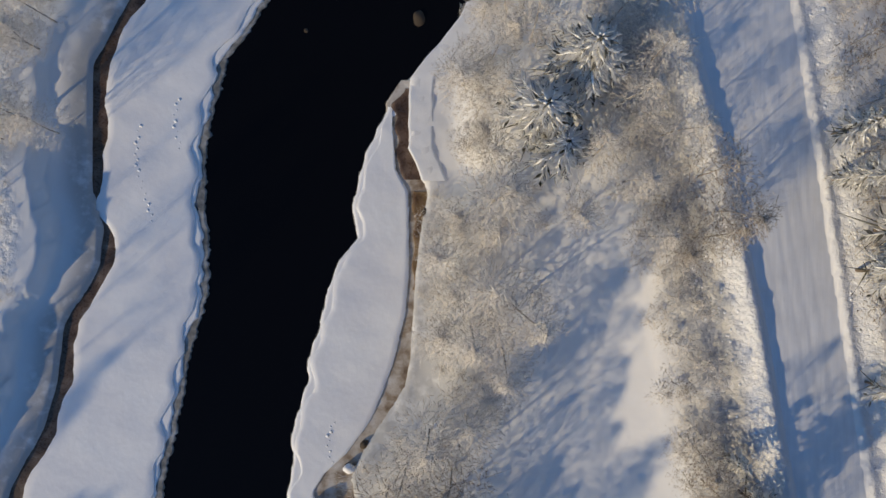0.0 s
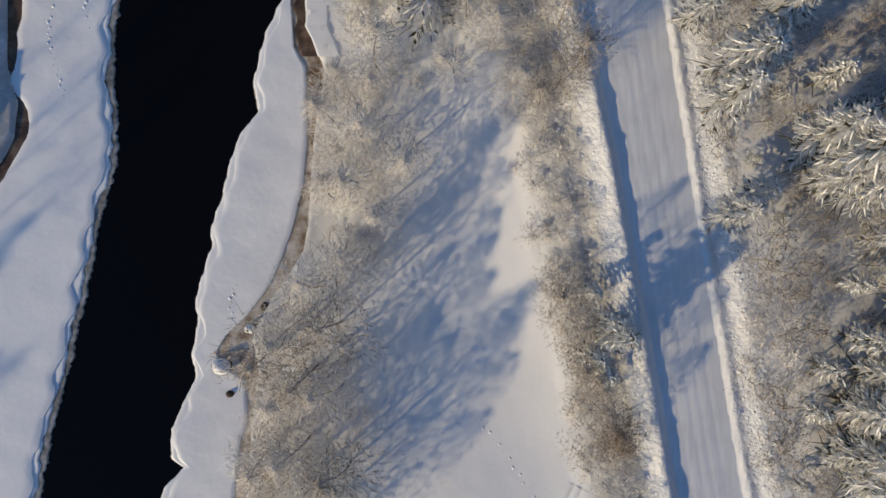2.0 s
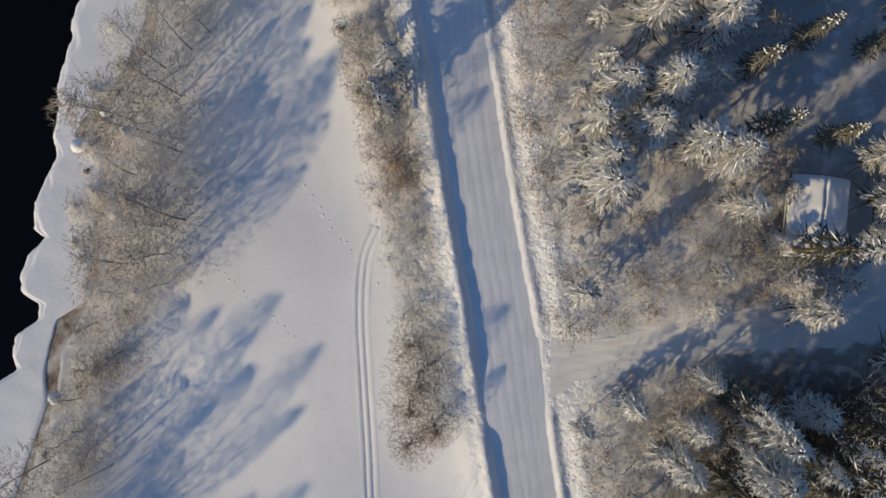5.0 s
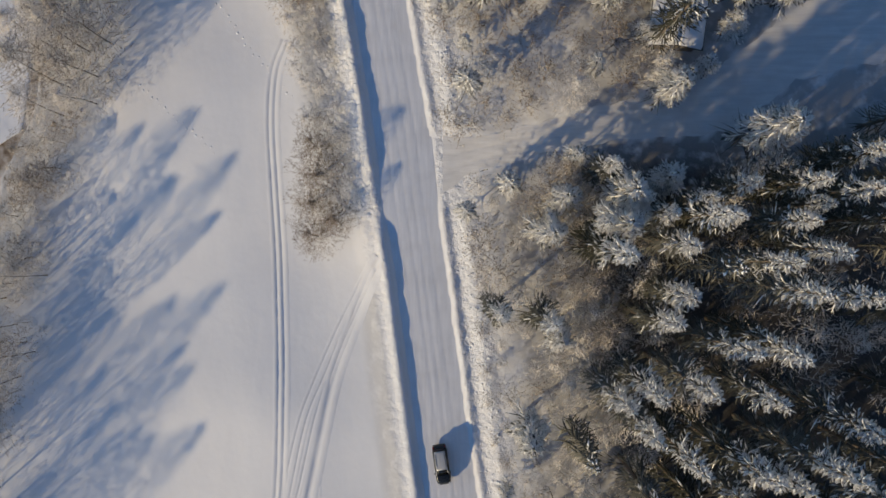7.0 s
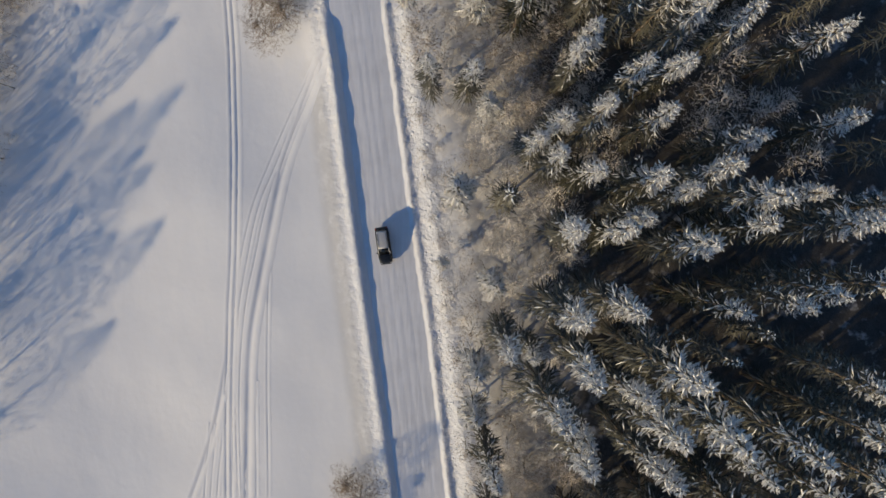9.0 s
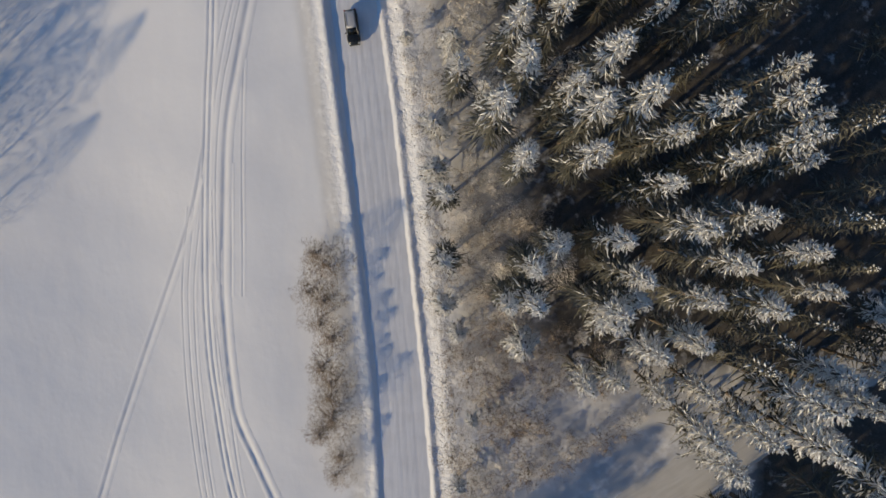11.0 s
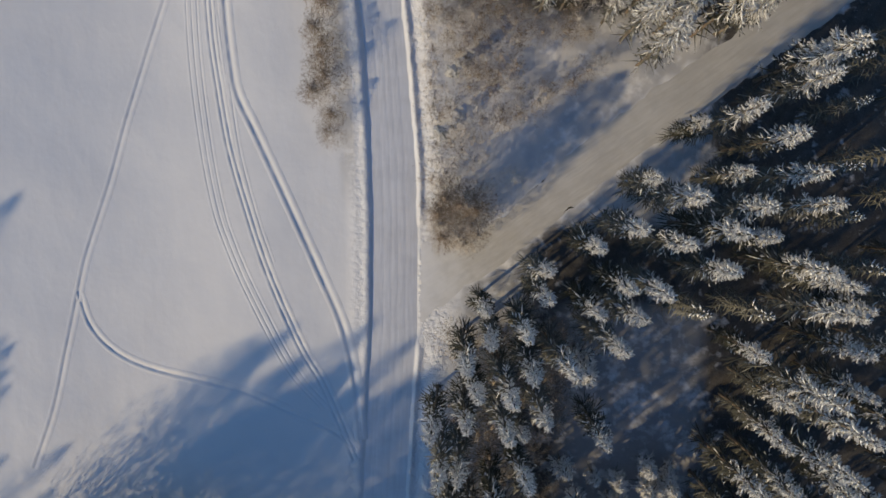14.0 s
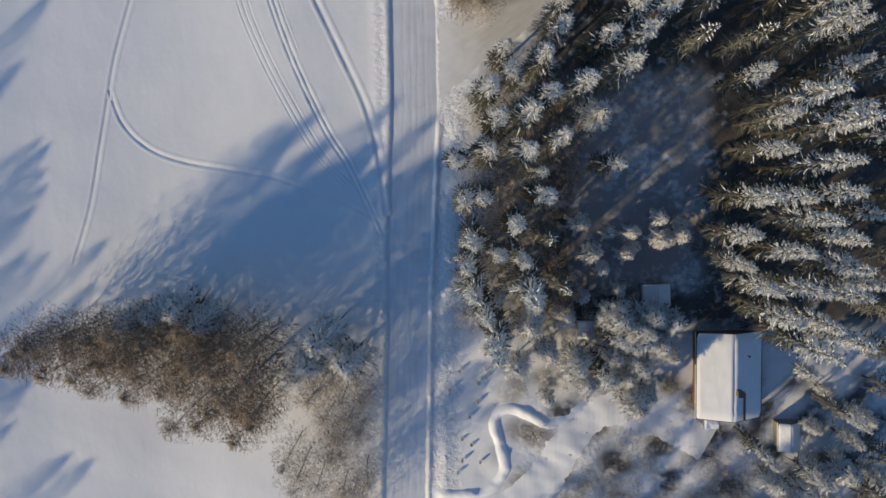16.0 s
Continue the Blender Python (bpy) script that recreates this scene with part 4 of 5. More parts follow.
spruces([(72.8, -164.6, 20.5), (105.1, -164.9, 22.8), (85.2, -165.6, 26.2), (81.7, -165.7, 22.8), (72.2, -167.2, 21.1), (103.9, -168.3, 25), (78.5, -168.7, 22.9), (82.2, -168.9, 23.4), (65.7, -169.7, 19.8), (70.6, -171.3, 24.8), (80.5, -172.6, 23.7), (67.3, -172.8, 22.5), (97.2, -173.3, 19.7), (74.8, -174.7, 25.8), (63.5, -174.9, 25.1), (71.3, -175.5, 24.6), (101.3, -176.5, 26.6), (78.5, -177.5, 14.3), (68.5, -178.2, 26.5), (100.2, -178.7, 20.6), (64.4, -179, 24.1), (104.1, -180, 28.3), (72.9, -181.4, 23.5), (99.1, -182.3, 21.8), (63.7, -182.7, 23), (68.3, -182.8, 25.6), (60, -183.4, 21.5), (80.2, -184.4, 18.4)])
spruces([(103, -185, 27), (71, -185.5, 16.4), (100.4, -188, 24.2), (106.1, -188, 24.2), (63.2, -188.5, 23.1), (70.1, -188.5, 24.4), (96.6, -188.6, 22.9), (60.9, -189, 24), (102.2, -191.4, 24.2), (88.6, -191.9, 6.5), (67.5, -192.4, 25.6), (77.5, -192.7, 7), (106.1, -193.1, 24.2), (95.6, -193.5, 21.7), (61.9, -193.8, 23.1), (84.9, -194.2, 6.5), (82, -194.2, 6), (91.5, -194.4, 7.5), (88.8, -194.9, 7.5), (100.6, -195.6, 24.2), (64.6, -196.4, 22.5), (67.6, -196.4, 22.5), (95.2, -196.9, 19.4), (106.3, -196.9, 24.2), (79.1, -197, 7.5), (61.5, -197.2, 22.5), (84.3, -197.2, 5.5), (68.9, -199.4, 30.7)])
spruces([(97.8, -199.5, 24.2), (101.9, -200.1, 24.2), (61.7, -200.3, 26.6), (106.4, -200.8, 24.2), (63, -203.3, 26.6), (99.6, -203.4, 24.2), (104.1, -204, 24.2), (65.1, -205.9, 32.8), (107.2, -205.9, 24.2), (84.6, -207, 15.3), (103.7, -207.3, 24.2), (81.8, -208.6, 15.3), (87.9, -209.7, 10.8), (79.8, -213.3, 15.3), (110.4, -214.4, 5.4), (112.9, -218.5, 15.3), (84.9, -218.6, 12.6), (73.3, -218.9, 7.2), (101.9, -224, 15.3)])


def free(x, y, gap):
    return all((x - a) ** 2 + (y - b) ** 2 > gap * gap for a, b in PLANTED)


def off_lanes(x, y, margin):
    for line, a in ((side_road_north, 43), (side_road_south, 54)):
        m, w = line(x)
        if x > a and abs(y - float(m)) < float(w) + margin:
            return False
    return True


def scatter(count, box, gap, inside, put):
    """Tries count places in the box; keeps those inside the wood and clear of others."""
    for _ in range(count):
        x, y = pick.uniform(box[0], box[1]), pick.uniform(box[2], box[3])
        if inside(x, y) and free(x, y, gap):
            put(x, y)


def deep_wood(x, y):
    e = x - float(ROAD_R(y))
    if not off_lanes(x, y, 2.6) or (y < -204 and x < 118) or y < -240:
        return False
    if 74 < x < 98 and -206 < y < -170 or 66 < x < 79 and -58 < y < -46 or 52 < x < 88 and -160 < y < -133 or 64 < x < 75 and -46 < y < -31:
        return False
    return e > (15 if y > -48 else 10) and not (88 < x < 106 and -100 < y < -87)


def bushy(x, y):
    """False on the open snow of the clearing beside the sanded lane."""
    return not (x > 65.5 and abs(y + 152.0 - 0.60 * (x - 64)) < 3.6 or 71 < x < 79 and -140 < y < -134)


# spruces between those that stand apart
scatter(55, (96, 118, -204, -160), 3.9, lambda x, y: off_lanes(x, y, 3), lambda x, y: spruce(x, y, pick.uniform(17, 22)))
scatter(200, (46, 74, -46, 14), 3.4, lambda x, y: 9.5 < x - float(ROAD_R(y)) < 34 and off_lanes(x, y, 3) and not (64 < x < 75 and -46 < y < -31) and len(PLANTED) < 245, lambda x, y: spruce(x, y, pick.uniform(9, 12.5)))
scatter(900, (50, 116, -205, 30), 4.8, lambda x, y: deep_wood(x, y) and len(PLANTED) < 255, lambda x, y: spruce(x, y, pick.uniform(14, 21) if y < -52 else pick.uniform(7, 11)))

# the farther forest, joined
REST = []
scatter(1800, (52, 127, -250, 50), 4.6, lambda x, y: (deep_wood(x, y) or x > 118 and off_lanes(x, y, 2.6)), lambda x, y: (REST.append((x, y, pick.uniform(16, 24) * (1.0 if y < -52 else 0.5), pick.uniform(0, 6.28))), PLANTED.append((x, y))))
scatter(500, (78, 127, -132, -90), 3.6, lambda x, y: deep_wood(x, y) and off_lanes(x, y, 3.5), lambda x, y: (REST.append((x, y, pick.uniform(13, 20), pick.uniform(0, 6.28))), PLANTED.append((x, y))))


def joined_forest(rows):
    """The limbs and the snow loads of many coarser spruces."""
    g = np.random.default_rng(5)
    B, T, R, PB, PT, PR = [], [], [], [], [], []
    for x, y, h, turn in rows:
        foot = np.array([x, y, float(height(x, y))])
        B.append(foot), T.append(foot + np.array([0, 0, h])), R.append(0.012 * h)
        wide = g.uniform(2.3, 3.1) * (1.0 if h > 13 else 0.8)
        for k in range(15):
            f = 0.22 + 0.76 * k / 14
            reach = wide * (1 - f) ** 0.68 * min(1.0, 0.62 + 1.3 * f) + 0.16
            for j in range(5):
                a = turn + k * 1.1 + 1.2566 * j + g.normal(0, 0.18)
                r = reach * g.uniform(0.65, 1.2)
                out = np.array([math.cos(a), math.sin(a), 0])
                root = foot + np.array([0, 0, f * h])
                end = root + out * r + np.array([0, 0, -0.4 * r * (1 - f) + 0.55 * r * f])
                B.append(root), T.append(end), R.append(0.12)
                # snow on the tops only; dark limbs below stand in for the wood's shade
                if g.random() < (f - 0.68) / 0.25:
                    PB.append(root + (end - root) * 0.2 + np.array([0, 0, 0.08])), PT.append(end), PR.append(0.12 * g.uniform(0.6, 1.2))
                for w in (-1, 1):
                    at = root + (end - root) * 0.45
                    B.append(at), T.append(at + (out * 0.7 + w * 0.8 * np.array([-out[1], out[0], 0]) + np.array([0, 0, -0.12])) * (0.5 * r + 0.2)), R.append(0.12)
    return (B, T, R), (PB, PT, PR)


limbs, loads = joined_forest(REST)
tagged(new("spruce_forest", twig_mesh("spruce_forest", (cone_parts(*limbs), NEEDLES), (pad_parts(*loads), LOAD))), "dense frosted spruce forest on the valley side", "forest", kind="stuff")

# tall rimed birches between the river bank and the field
FIELD_EDGE = curve((60, 14, 2, -9, -13, -22.5, -36, -45, -53, -61, -70, -86, -110, -240), (14, 6.6, 8.2, 7.8, 5.3, 3.8, 2.6, 0.7, -4.0, -6.9, -7.0, -8.8, -14, -30))
scatter(1100, (-30, 20, -118, 48), 2.9, lambda x, y: (y > -48 or pick.random() < 0.45) and float(EAST_BANK(y)) + (5.0 if y > 6 else 2.0) < x < float(FIELD_EDGE(y)), lambda x, y: plant(BIRCH if pick.random() < (0.95 if y > -22 else 0.6) else ALDER, x, y, pick.uniform(9.5, 14.5), 15.0, squash=1.3) if y > -48 else plant(BIRCH if pick.random() < 0.3 else ALDER, x, y, pick.uniform(11.5, 16.5), 15.0, squash=1.0) if -82 < y < -66 or -114 < y < -92 else plant(ALDER, x, y, pick.uniform(4, 6.5), 15.0, squash=1.8))
scatter(420, (-22, 14, -75, 30), 1.5, lambda x, y: float(EAST_BANK(y)) + (4.0 if y > 7 else 0.5) < x < float(FIELD_EDGE(y)) + 1.5, lambda x, y: plant(SHRUB[::2], x, y, pick.uniform(1.2, 2.2), 2.4) if pick.random() < 0.5 else plant(BRUSH[::2], x, y, pick.uniform(2, 4), 5.0))
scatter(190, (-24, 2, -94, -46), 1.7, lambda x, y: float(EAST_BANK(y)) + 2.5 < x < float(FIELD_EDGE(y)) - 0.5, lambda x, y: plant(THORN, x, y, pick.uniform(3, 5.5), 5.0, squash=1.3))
# farther down the bank, beyond the field
scatter(160, (-60, -14, -262, -112), 4.5, lambda x, y: float(EAST_BANK(y)) + 2 < x < float(FIELD_EDGE(y)) and (y > -135 or -185 > y), lambda x, y: plant(BIRCH, x, y, pick.uniform(9, 14), 15.0, squash=1.2))
# west bank
scatter(7, (-78, -64, -62, -36), 3.2, lambda x, y: float(WEST_BANK(y)) - x > 6, lambda x, y: plant(BIRCH, x, y, pick.uniform(10, 14), 15.0, squash=1.05))
scatter(60, (-66, -46, -45, 40), 2.4, lambda x, y: 12 < float(WEST_BANK(y)) - x, lambda x, y: plant(SHRUB[::2], x, y, pick.uniform(0.8, 1.8), 2.4, squash=1.1))
scatter(15, (-66, -38, 10, 44), 3.6, lambda x, y: 5 < float(WEST_BANK(y)) - x < 22, lambda x, y: plant(BIRCH, x, y, pick.uniform(7, 11), 15.0, squash=1.25))
scatter(240, (-62, -40, -45, 40), 0.9, lambda x, y: 5.6 < float(WEST_BANK(y)) - x < 9.5, lambda x, y: plant(SHRUB[::2], x, y, pick.uniform(0.5, 0.95), 2.4, squash=1.1))
# slim birches whose trunks throw long streaks of shade on the ice
for x, y, h in ((-50.5, 4.4, 13), (-52.2, 1.4, 14), (-55.5, -17.5, 14), (-57.5, -22.5, 14), (-59, -27.5, 15), (-61.5, -15, 14), (-60.5, -33, 15), (-63, -24, 15)):
    plant(SLIM, x, y, h, 15.0)
# strip between field and road
scatter(1200, (10, 36, -52, 30), 1.3, lambda x, y: (y > -36 or pick.random() < 0.3) and (4.3 if y > -36 else 3.2) < float(ROAD_L(y)) - x < np.interp(y, (-50, -20, 0, 20), (9, 9.2, 9.8, 9.5)), lambda x, y: plant(SHRUB[::2], x, y, pick.uniform(1.4, 2.6), 2.4, squash=1.2) if pick.random() < 0.45 else plant(BRUSH if pick.random() < 0.75 else BRUSH[::2], x, y, pick.uniform(2.0, 4.0), 5.0, squash=1.15))
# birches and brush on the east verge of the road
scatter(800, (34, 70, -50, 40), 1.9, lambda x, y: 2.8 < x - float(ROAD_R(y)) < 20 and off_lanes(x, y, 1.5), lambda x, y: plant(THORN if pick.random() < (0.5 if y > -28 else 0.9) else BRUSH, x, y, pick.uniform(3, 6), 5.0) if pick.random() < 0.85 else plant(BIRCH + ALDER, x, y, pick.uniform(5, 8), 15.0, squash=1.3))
scatter(700, (46, 68, -160, -56), 1.8, lambda x, y: 2.6 < x - float(ROAD_R(y)) < 10 and off_lanes(x, y, 1.2), lambda x, y: plant(BRUSH, x, y, pick.uniform(2.2, 5), 5.0))
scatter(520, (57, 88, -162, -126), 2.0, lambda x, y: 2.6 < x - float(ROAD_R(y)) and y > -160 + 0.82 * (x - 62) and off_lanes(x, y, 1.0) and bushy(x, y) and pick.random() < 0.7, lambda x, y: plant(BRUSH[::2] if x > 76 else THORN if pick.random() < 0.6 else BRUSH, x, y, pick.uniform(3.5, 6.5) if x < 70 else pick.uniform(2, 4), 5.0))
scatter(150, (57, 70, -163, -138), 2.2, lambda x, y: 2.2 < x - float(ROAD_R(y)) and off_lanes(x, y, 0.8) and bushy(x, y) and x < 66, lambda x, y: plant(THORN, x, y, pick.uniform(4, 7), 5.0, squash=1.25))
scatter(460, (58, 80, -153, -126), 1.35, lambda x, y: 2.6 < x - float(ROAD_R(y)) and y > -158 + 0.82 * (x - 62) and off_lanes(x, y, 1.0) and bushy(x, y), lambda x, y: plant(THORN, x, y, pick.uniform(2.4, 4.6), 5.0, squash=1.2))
# bare brown trees and brush among the spruces of the forest edge
scatter(420, (47, 76, -96, -56), 1.9, lambda x, y: 3.6 < x - float(ROAD_R(y)) < 24 and off_lanes(x, y, 1.4), lambda x, y: plant(BRUSH[::2] if y < -68 else BRUSH if len(PLANTED) % 2 else BRUSH[1:2], x, y, pick.uniform(4, 7), 5.0, squash=1.25) if len(PLANTED) % 9 else plant(ALDER, x, y, pick.uniform(7, 9.5), 15.0, squash=1.35))
scatter(900, (36, 80, -118, 30), 2.7, lambda x, y: 4 < x - float(ROAD_R(y)) < (26 if y > -100 else 16) and off_lanes(x, y, 1.6) and not (66 < x < 79 and -58 < y < -46), lambda x, y: plant(BRUSH[::2] if y < -68 else BRUSH if pick.random() < (0.45 if not -52 < y < -28 else 0.1) else THORN, x, y, pick.uniform(4.5, 7.5), 5.0, squash=1.3) if pick.random() < 0.93 else plant(ALDER, x, y, pick.uniform(7, 10), 15.0, squash=1.3))
scatter(500, (33, 58, -50, 36), 1.5, lambda x, y: 1.9 < x - float(ROAD_R(y)) < 12 and off_lanes(x, y, 1.2), lambda x, y: plant(SHRUB[1:2] if x > 43 else SHRUB, x, y, pick.uniform(1.4, 2.8), 2.4, squash=1.35))
scatter(260, (54, 92, -84, -55), 3.0, lambda x, y: 12 < x - float(ROAD_R(y)) and off_lanes(x, y, 1.6), lambda x, y: plant(BRUSH, x, y, pick.uniform(4.5, 8), 5.0, squash=1.4))
for x, y, h in ((59.8, -158, 10), (61.4, -159.6, 10.5), (60.6, -161.2, 9), (62.8, -160.8, 10), (62.6, -157.6, 11.5), (64.4, -159.4, 11), (61, -156, 10.5), (63.4, -155.6, 11.5), (65.2, -157.2, 10.5), (64.2, -161.4, 8.5)):
    plant(ALDER if len(PLANTED) % 2 else COPSE, x, y, h, 15.0, squash=1.05)
scatter(240, (48, 72, -138, -96), 1.9, lambda x, y: 3.2 < x - float(ROAD_R(y)) < 15, lambda x, y: plant(BRUSH, x, y, pick.uniform(3.5, 6), 5.0, squash=1.25))
spruces([(100, -131, 20), (104, -128, 20), (108, -125, 21), (112, -122, 20), (96.5, -133.5, 19)])
for x, y, h in ((60, -111.5, 8), (62, -114.6, 9), (60.6, -118.2, 8.5), (63.6, -118.6, 9.5), (61.4, -121.6, 8), (65.4, -112.4, 9), (59.4, -114.8, 7), (64.2, -123.8, 9), (67.8, -119.4, 10), (70.6, -118.4, 11)):
    plant(ALDER if len(PLANTED) % 3 else BIRCH, x, y, h, 15.0, squash=1.15)
for x, y, h in ((63.4, -75.2, 19.5), (61.6, -77.2, 17), (66.6, -67.4, 18.5)):
    plant(SPRUCE_LADEN, x, y, h, 24.0, squash=1.15)
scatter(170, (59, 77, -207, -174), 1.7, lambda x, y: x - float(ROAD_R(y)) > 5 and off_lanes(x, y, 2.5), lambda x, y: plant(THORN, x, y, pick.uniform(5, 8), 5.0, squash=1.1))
# copse beside the field, and its neighbours by the road
scatter(500, (-8, 31, -228, -202), 2.55, lambda x, y: abs(y + 211.2 + 0.13 * (x + 5)) < 2.5 + 0.17 * (x + 5), lambda x, y: plant(COPSE, x, y, pick.uniform(15, 21), 15.0))
scatter(90, (34, 46, -240, -216), 2.2, lambda x, y: True, lambda x, y: plant(ALDER, x, y, pick.uniform(8, 13), 15.0))
for x, y, h in ((40.5, -209, 16), (43.8, -213, 13), (37.5, -213.5, 12), (18, -206, 14), (22, -207.5, 13), (13.5, -206.5, 12), (9, -208, 11)):
    plant(SPRUCE_MID, x, y, h * 1.1, 14.0, squash=1.4)
# thin trees beside the bend, and spruces that shade road and lane
for x, y, h in ((23.2, 6.6, 10), (24.6, 3.4, 11), (21.6, -0.4, 8.5), (23.2, 1.0, 9.5), (25.2, -24.8, 9), (26.8, -30.2, 8), (24.4, -21.8, 9.5), (26.0, -27.8, 9.5), (23.6, -18.6, 8.5)):
    plant(ALDER, x, y, h, 15.0, squash=1.05)
spruces([(57, -58.5, 10), (63, -58.0, 14), (70.5, -60.4, 18), (75.5, -60.8, 19), (80.5, -58, 20), (84.5, -54, 20), (88.5, -50.4, 20), (92.5, -55.5, 20), (26.0, -25.0, 7.5), (97, -50, 20), (60, -61.5, 16), (66.5, -62.5, 18), (73, -64.5, 20), (78, -63, 20), (55.5, -61.5, 12), (83.5, -60.5, 20), (62, -60.5, 14), (68.4, -58.6, 15), (72, -57.6, 15), (76.8, -57.4, 17), (66, -60, 15), (81.2, -55.2, 17), (86.6, -56.6, 18)])
for x, y, h in ((75.5, -36.5, 10), (77.5, -33.5, 11), (74.6, -32.6, 9), (79.5, -37.5, 10), (69.5, -45.6, 6), (71.6, -44.6, 6), (67.4, -45.6, 5), (65.6, -40.6, 5), (66.2, -35.8, 6), (74.4, -40.4, 6)):
    plant(SPRUCE_MID, x, y, h, 14.0, squash=1.3)
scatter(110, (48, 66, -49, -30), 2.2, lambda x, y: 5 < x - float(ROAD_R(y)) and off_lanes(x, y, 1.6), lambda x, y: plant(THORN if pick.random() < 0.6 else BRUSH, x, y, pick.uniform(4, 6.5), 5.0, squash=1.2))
for x, y, h in ((-43.5, 21.5, 9), (-41.8, 12.6, 8), (-44.5, 14.0, 9), (-47.2, 11.8, 9), (-41.6, 24.4, 9), (-47, 24, 10), (-48.5, 16.5, 9)):
    plant(BIRCH, x, y, h, 15.0, squash=1.3)
# spruces that close the wood between road and clearing
scatter(90, (59, 75, -205, -180), 2.9, lambda x, y: off_lanes(x, y, 1.5), lambda x, y: plant(SPRUCE_TALL, x, y, pick.uniform(13, 17), 24.0, squash=1.1))
for x, y, h in ((9.0, 12.6, 11.5), (12.2, 16.6, 12), (10.4, 9.4, 9.5)):
    plant(SPRUCE_MID, x, y, h, 14.0, squash=1.75)
for x, y, h in ((14.5, 9, 10), (16.5, 13.5, 11), (18.8, 17, 11), (13.2, 3.6, 9), (17.2, 6.4, 10.5), (20.2, 10.5, 10), (15, 20.5, 11), (19.4, 22.5, 11), (18.6, 1.2, 9), (2.6, 10.6, 9), (3.4, 13.8, 9.5), (3.0, 17.2, 8.5), (5.2, 20.0, 10), (6.6, 23.6, 10), (5.8, 15.6, 9.5), (8.6, 20.6, 11), (4.2, 24.5, 8)):
    plant(BIRCH, x, y, h, 15.0, squash=1.2)
# round brown bushes at the edge of the field
for x, y, h in ((29.8, -52.0, 5.5), (31.0, -55.0, 5.6), (29.4, -58.2, 5.4), (31.8, -60.4, 5.8), (30.0, -62.4, 5.0), (28.2, -32.4, 5.4), (28.8, -34.4, 4.6)):
    plant(COPSE, x + pick.uniform(-0.6, 0.6), y, h * pick.uniform(0.8, 1.15), 15.0, squash=1.75)
for x, y, h in ((40.2, -117.5, 3.6), (41.6, -119.8, 4.2), (40.4, -122.0, 4.4), (42.2, -124.0, 4.4), (41.0, -126.4, 4.2), (42.6, -128.2, 3.6), (42.0, -132.0, 4.0), (43.2, -134.4, 4.2), (42.0, -136.8, 4.0), (43.4, -139.2, 4.0), (42.2, -141.4, 3.6), (43.6, -143.8, 3.2), (44.0, -147.4, 2.8)):
    plant(COPSE, x + pick.uniform(-0.7, 0.7), y + pick.uniform(-0.5, 0.5), h * pick.uniform(0.75, 1.2), 15.0, squash=1.9)
# low brush close beside the road's east bank
scatter(520, (34, 60, -160, 34), 1.5, lambda x, y: 2.3 < x - float(ROAD_R(y)) < 8.5 and off_lanes(x, y, 0.8), lambda x, y: plant(SHRUB, x, y, pick.uniform(1.2, 2.4), 2.4, squash=1.2) if pick.random() < 0.7 else plant(BRUSH, x, y, pick.uniform(2, 3.4), 5.0))
# brushwood round the yard and trees south of it
scatter(320, (70, 104, -242, -222), 1.5, lambda x, y: not (abs(y + 228 - 1.2 * (x - 76.5)) < 6 and x < 82) and y < -225 and abs(x - 91 - 0.6 * (y + 232)) > 2.5, lambda x, y: plant(BRUSH[1:2] if pick.random() < 0.7 else BRUSH, x, y, pick.uniform(2.0, 4.2), 5.0))
scatter(110, (64, 92, -219, -205), 2.3, lambda x, y: (x - 80.1) ** 2 + (y + 211.2) ** 2 > 6 and (x - 89.5) ** 2 + (y + 204) ** 2 > 12, lambda x, y: plant(BRUSH, x, y, pick.uniform(2, 4), 5.0))
scatter(90, (62, 118, -266, -243), 4.0, lambda x, y: True, lambda x, y: plant(ALDER, x, y, pick.uniform(9, 14), 15.0) if x < 92 and pick.random() < 0.5 else plant(SPRUCE_TALL, x, y, pick.uniform(14, 20), 24.0))

# tall frosted trees that shade the sheds
for x, y, h in ((68.6, -213.5, 11), (66.2, -209, 10), (65.0, -204, 10), (70.4, -207.4, 11), (86.1, -213, 9), (82.4, -211.8, 8.5), (90.2, -211.4, 9), (87.2, -217.6, 8), (84.2, -215.4, 8), (81.1, -199.5, 5), (90.2, -195, 5), (85.5, -196.2, 5), (92, -193, 5), (72.8, -211.6, 9), (75.4, -206.4, 8), (78.2, -203.6, 5.5), (83.6, -202.6, 5)):
    plant(SPRUCE_MID, x, y, h, 14.0, squash=1.25)
for x, y, h in ((82.4, -206.5, 12), (86.7, -205.5, 12.5), (81.8, -214.8, 9), (86.7, -219.8, 7), (89.8, -206.5, 11), (84.7, -209.9, 10)):
    plant(SPRUCE_MID, x, y, h, 14.0, squash=1.25)
for x, y, h in ((111.5, -222.4, 6), (110.2, -231.4, 8), (112.8, -232.6, 7.5), (107.6, -232.8, 7), (116.2, -224, 8), (119, -229, 9), (113.4, -217.2, 5), (115.2, -236.4, 9), (121, -235, 10), (111, -229.2, 9.5), (105.6, -230.6, 8), (114.6, -228, 10.5), (117.4, -220.5, 8), (109.6, -236.5, 9)):
    plant(SPRUCE_MID, x, y, h, 14.0, squash=1.3)
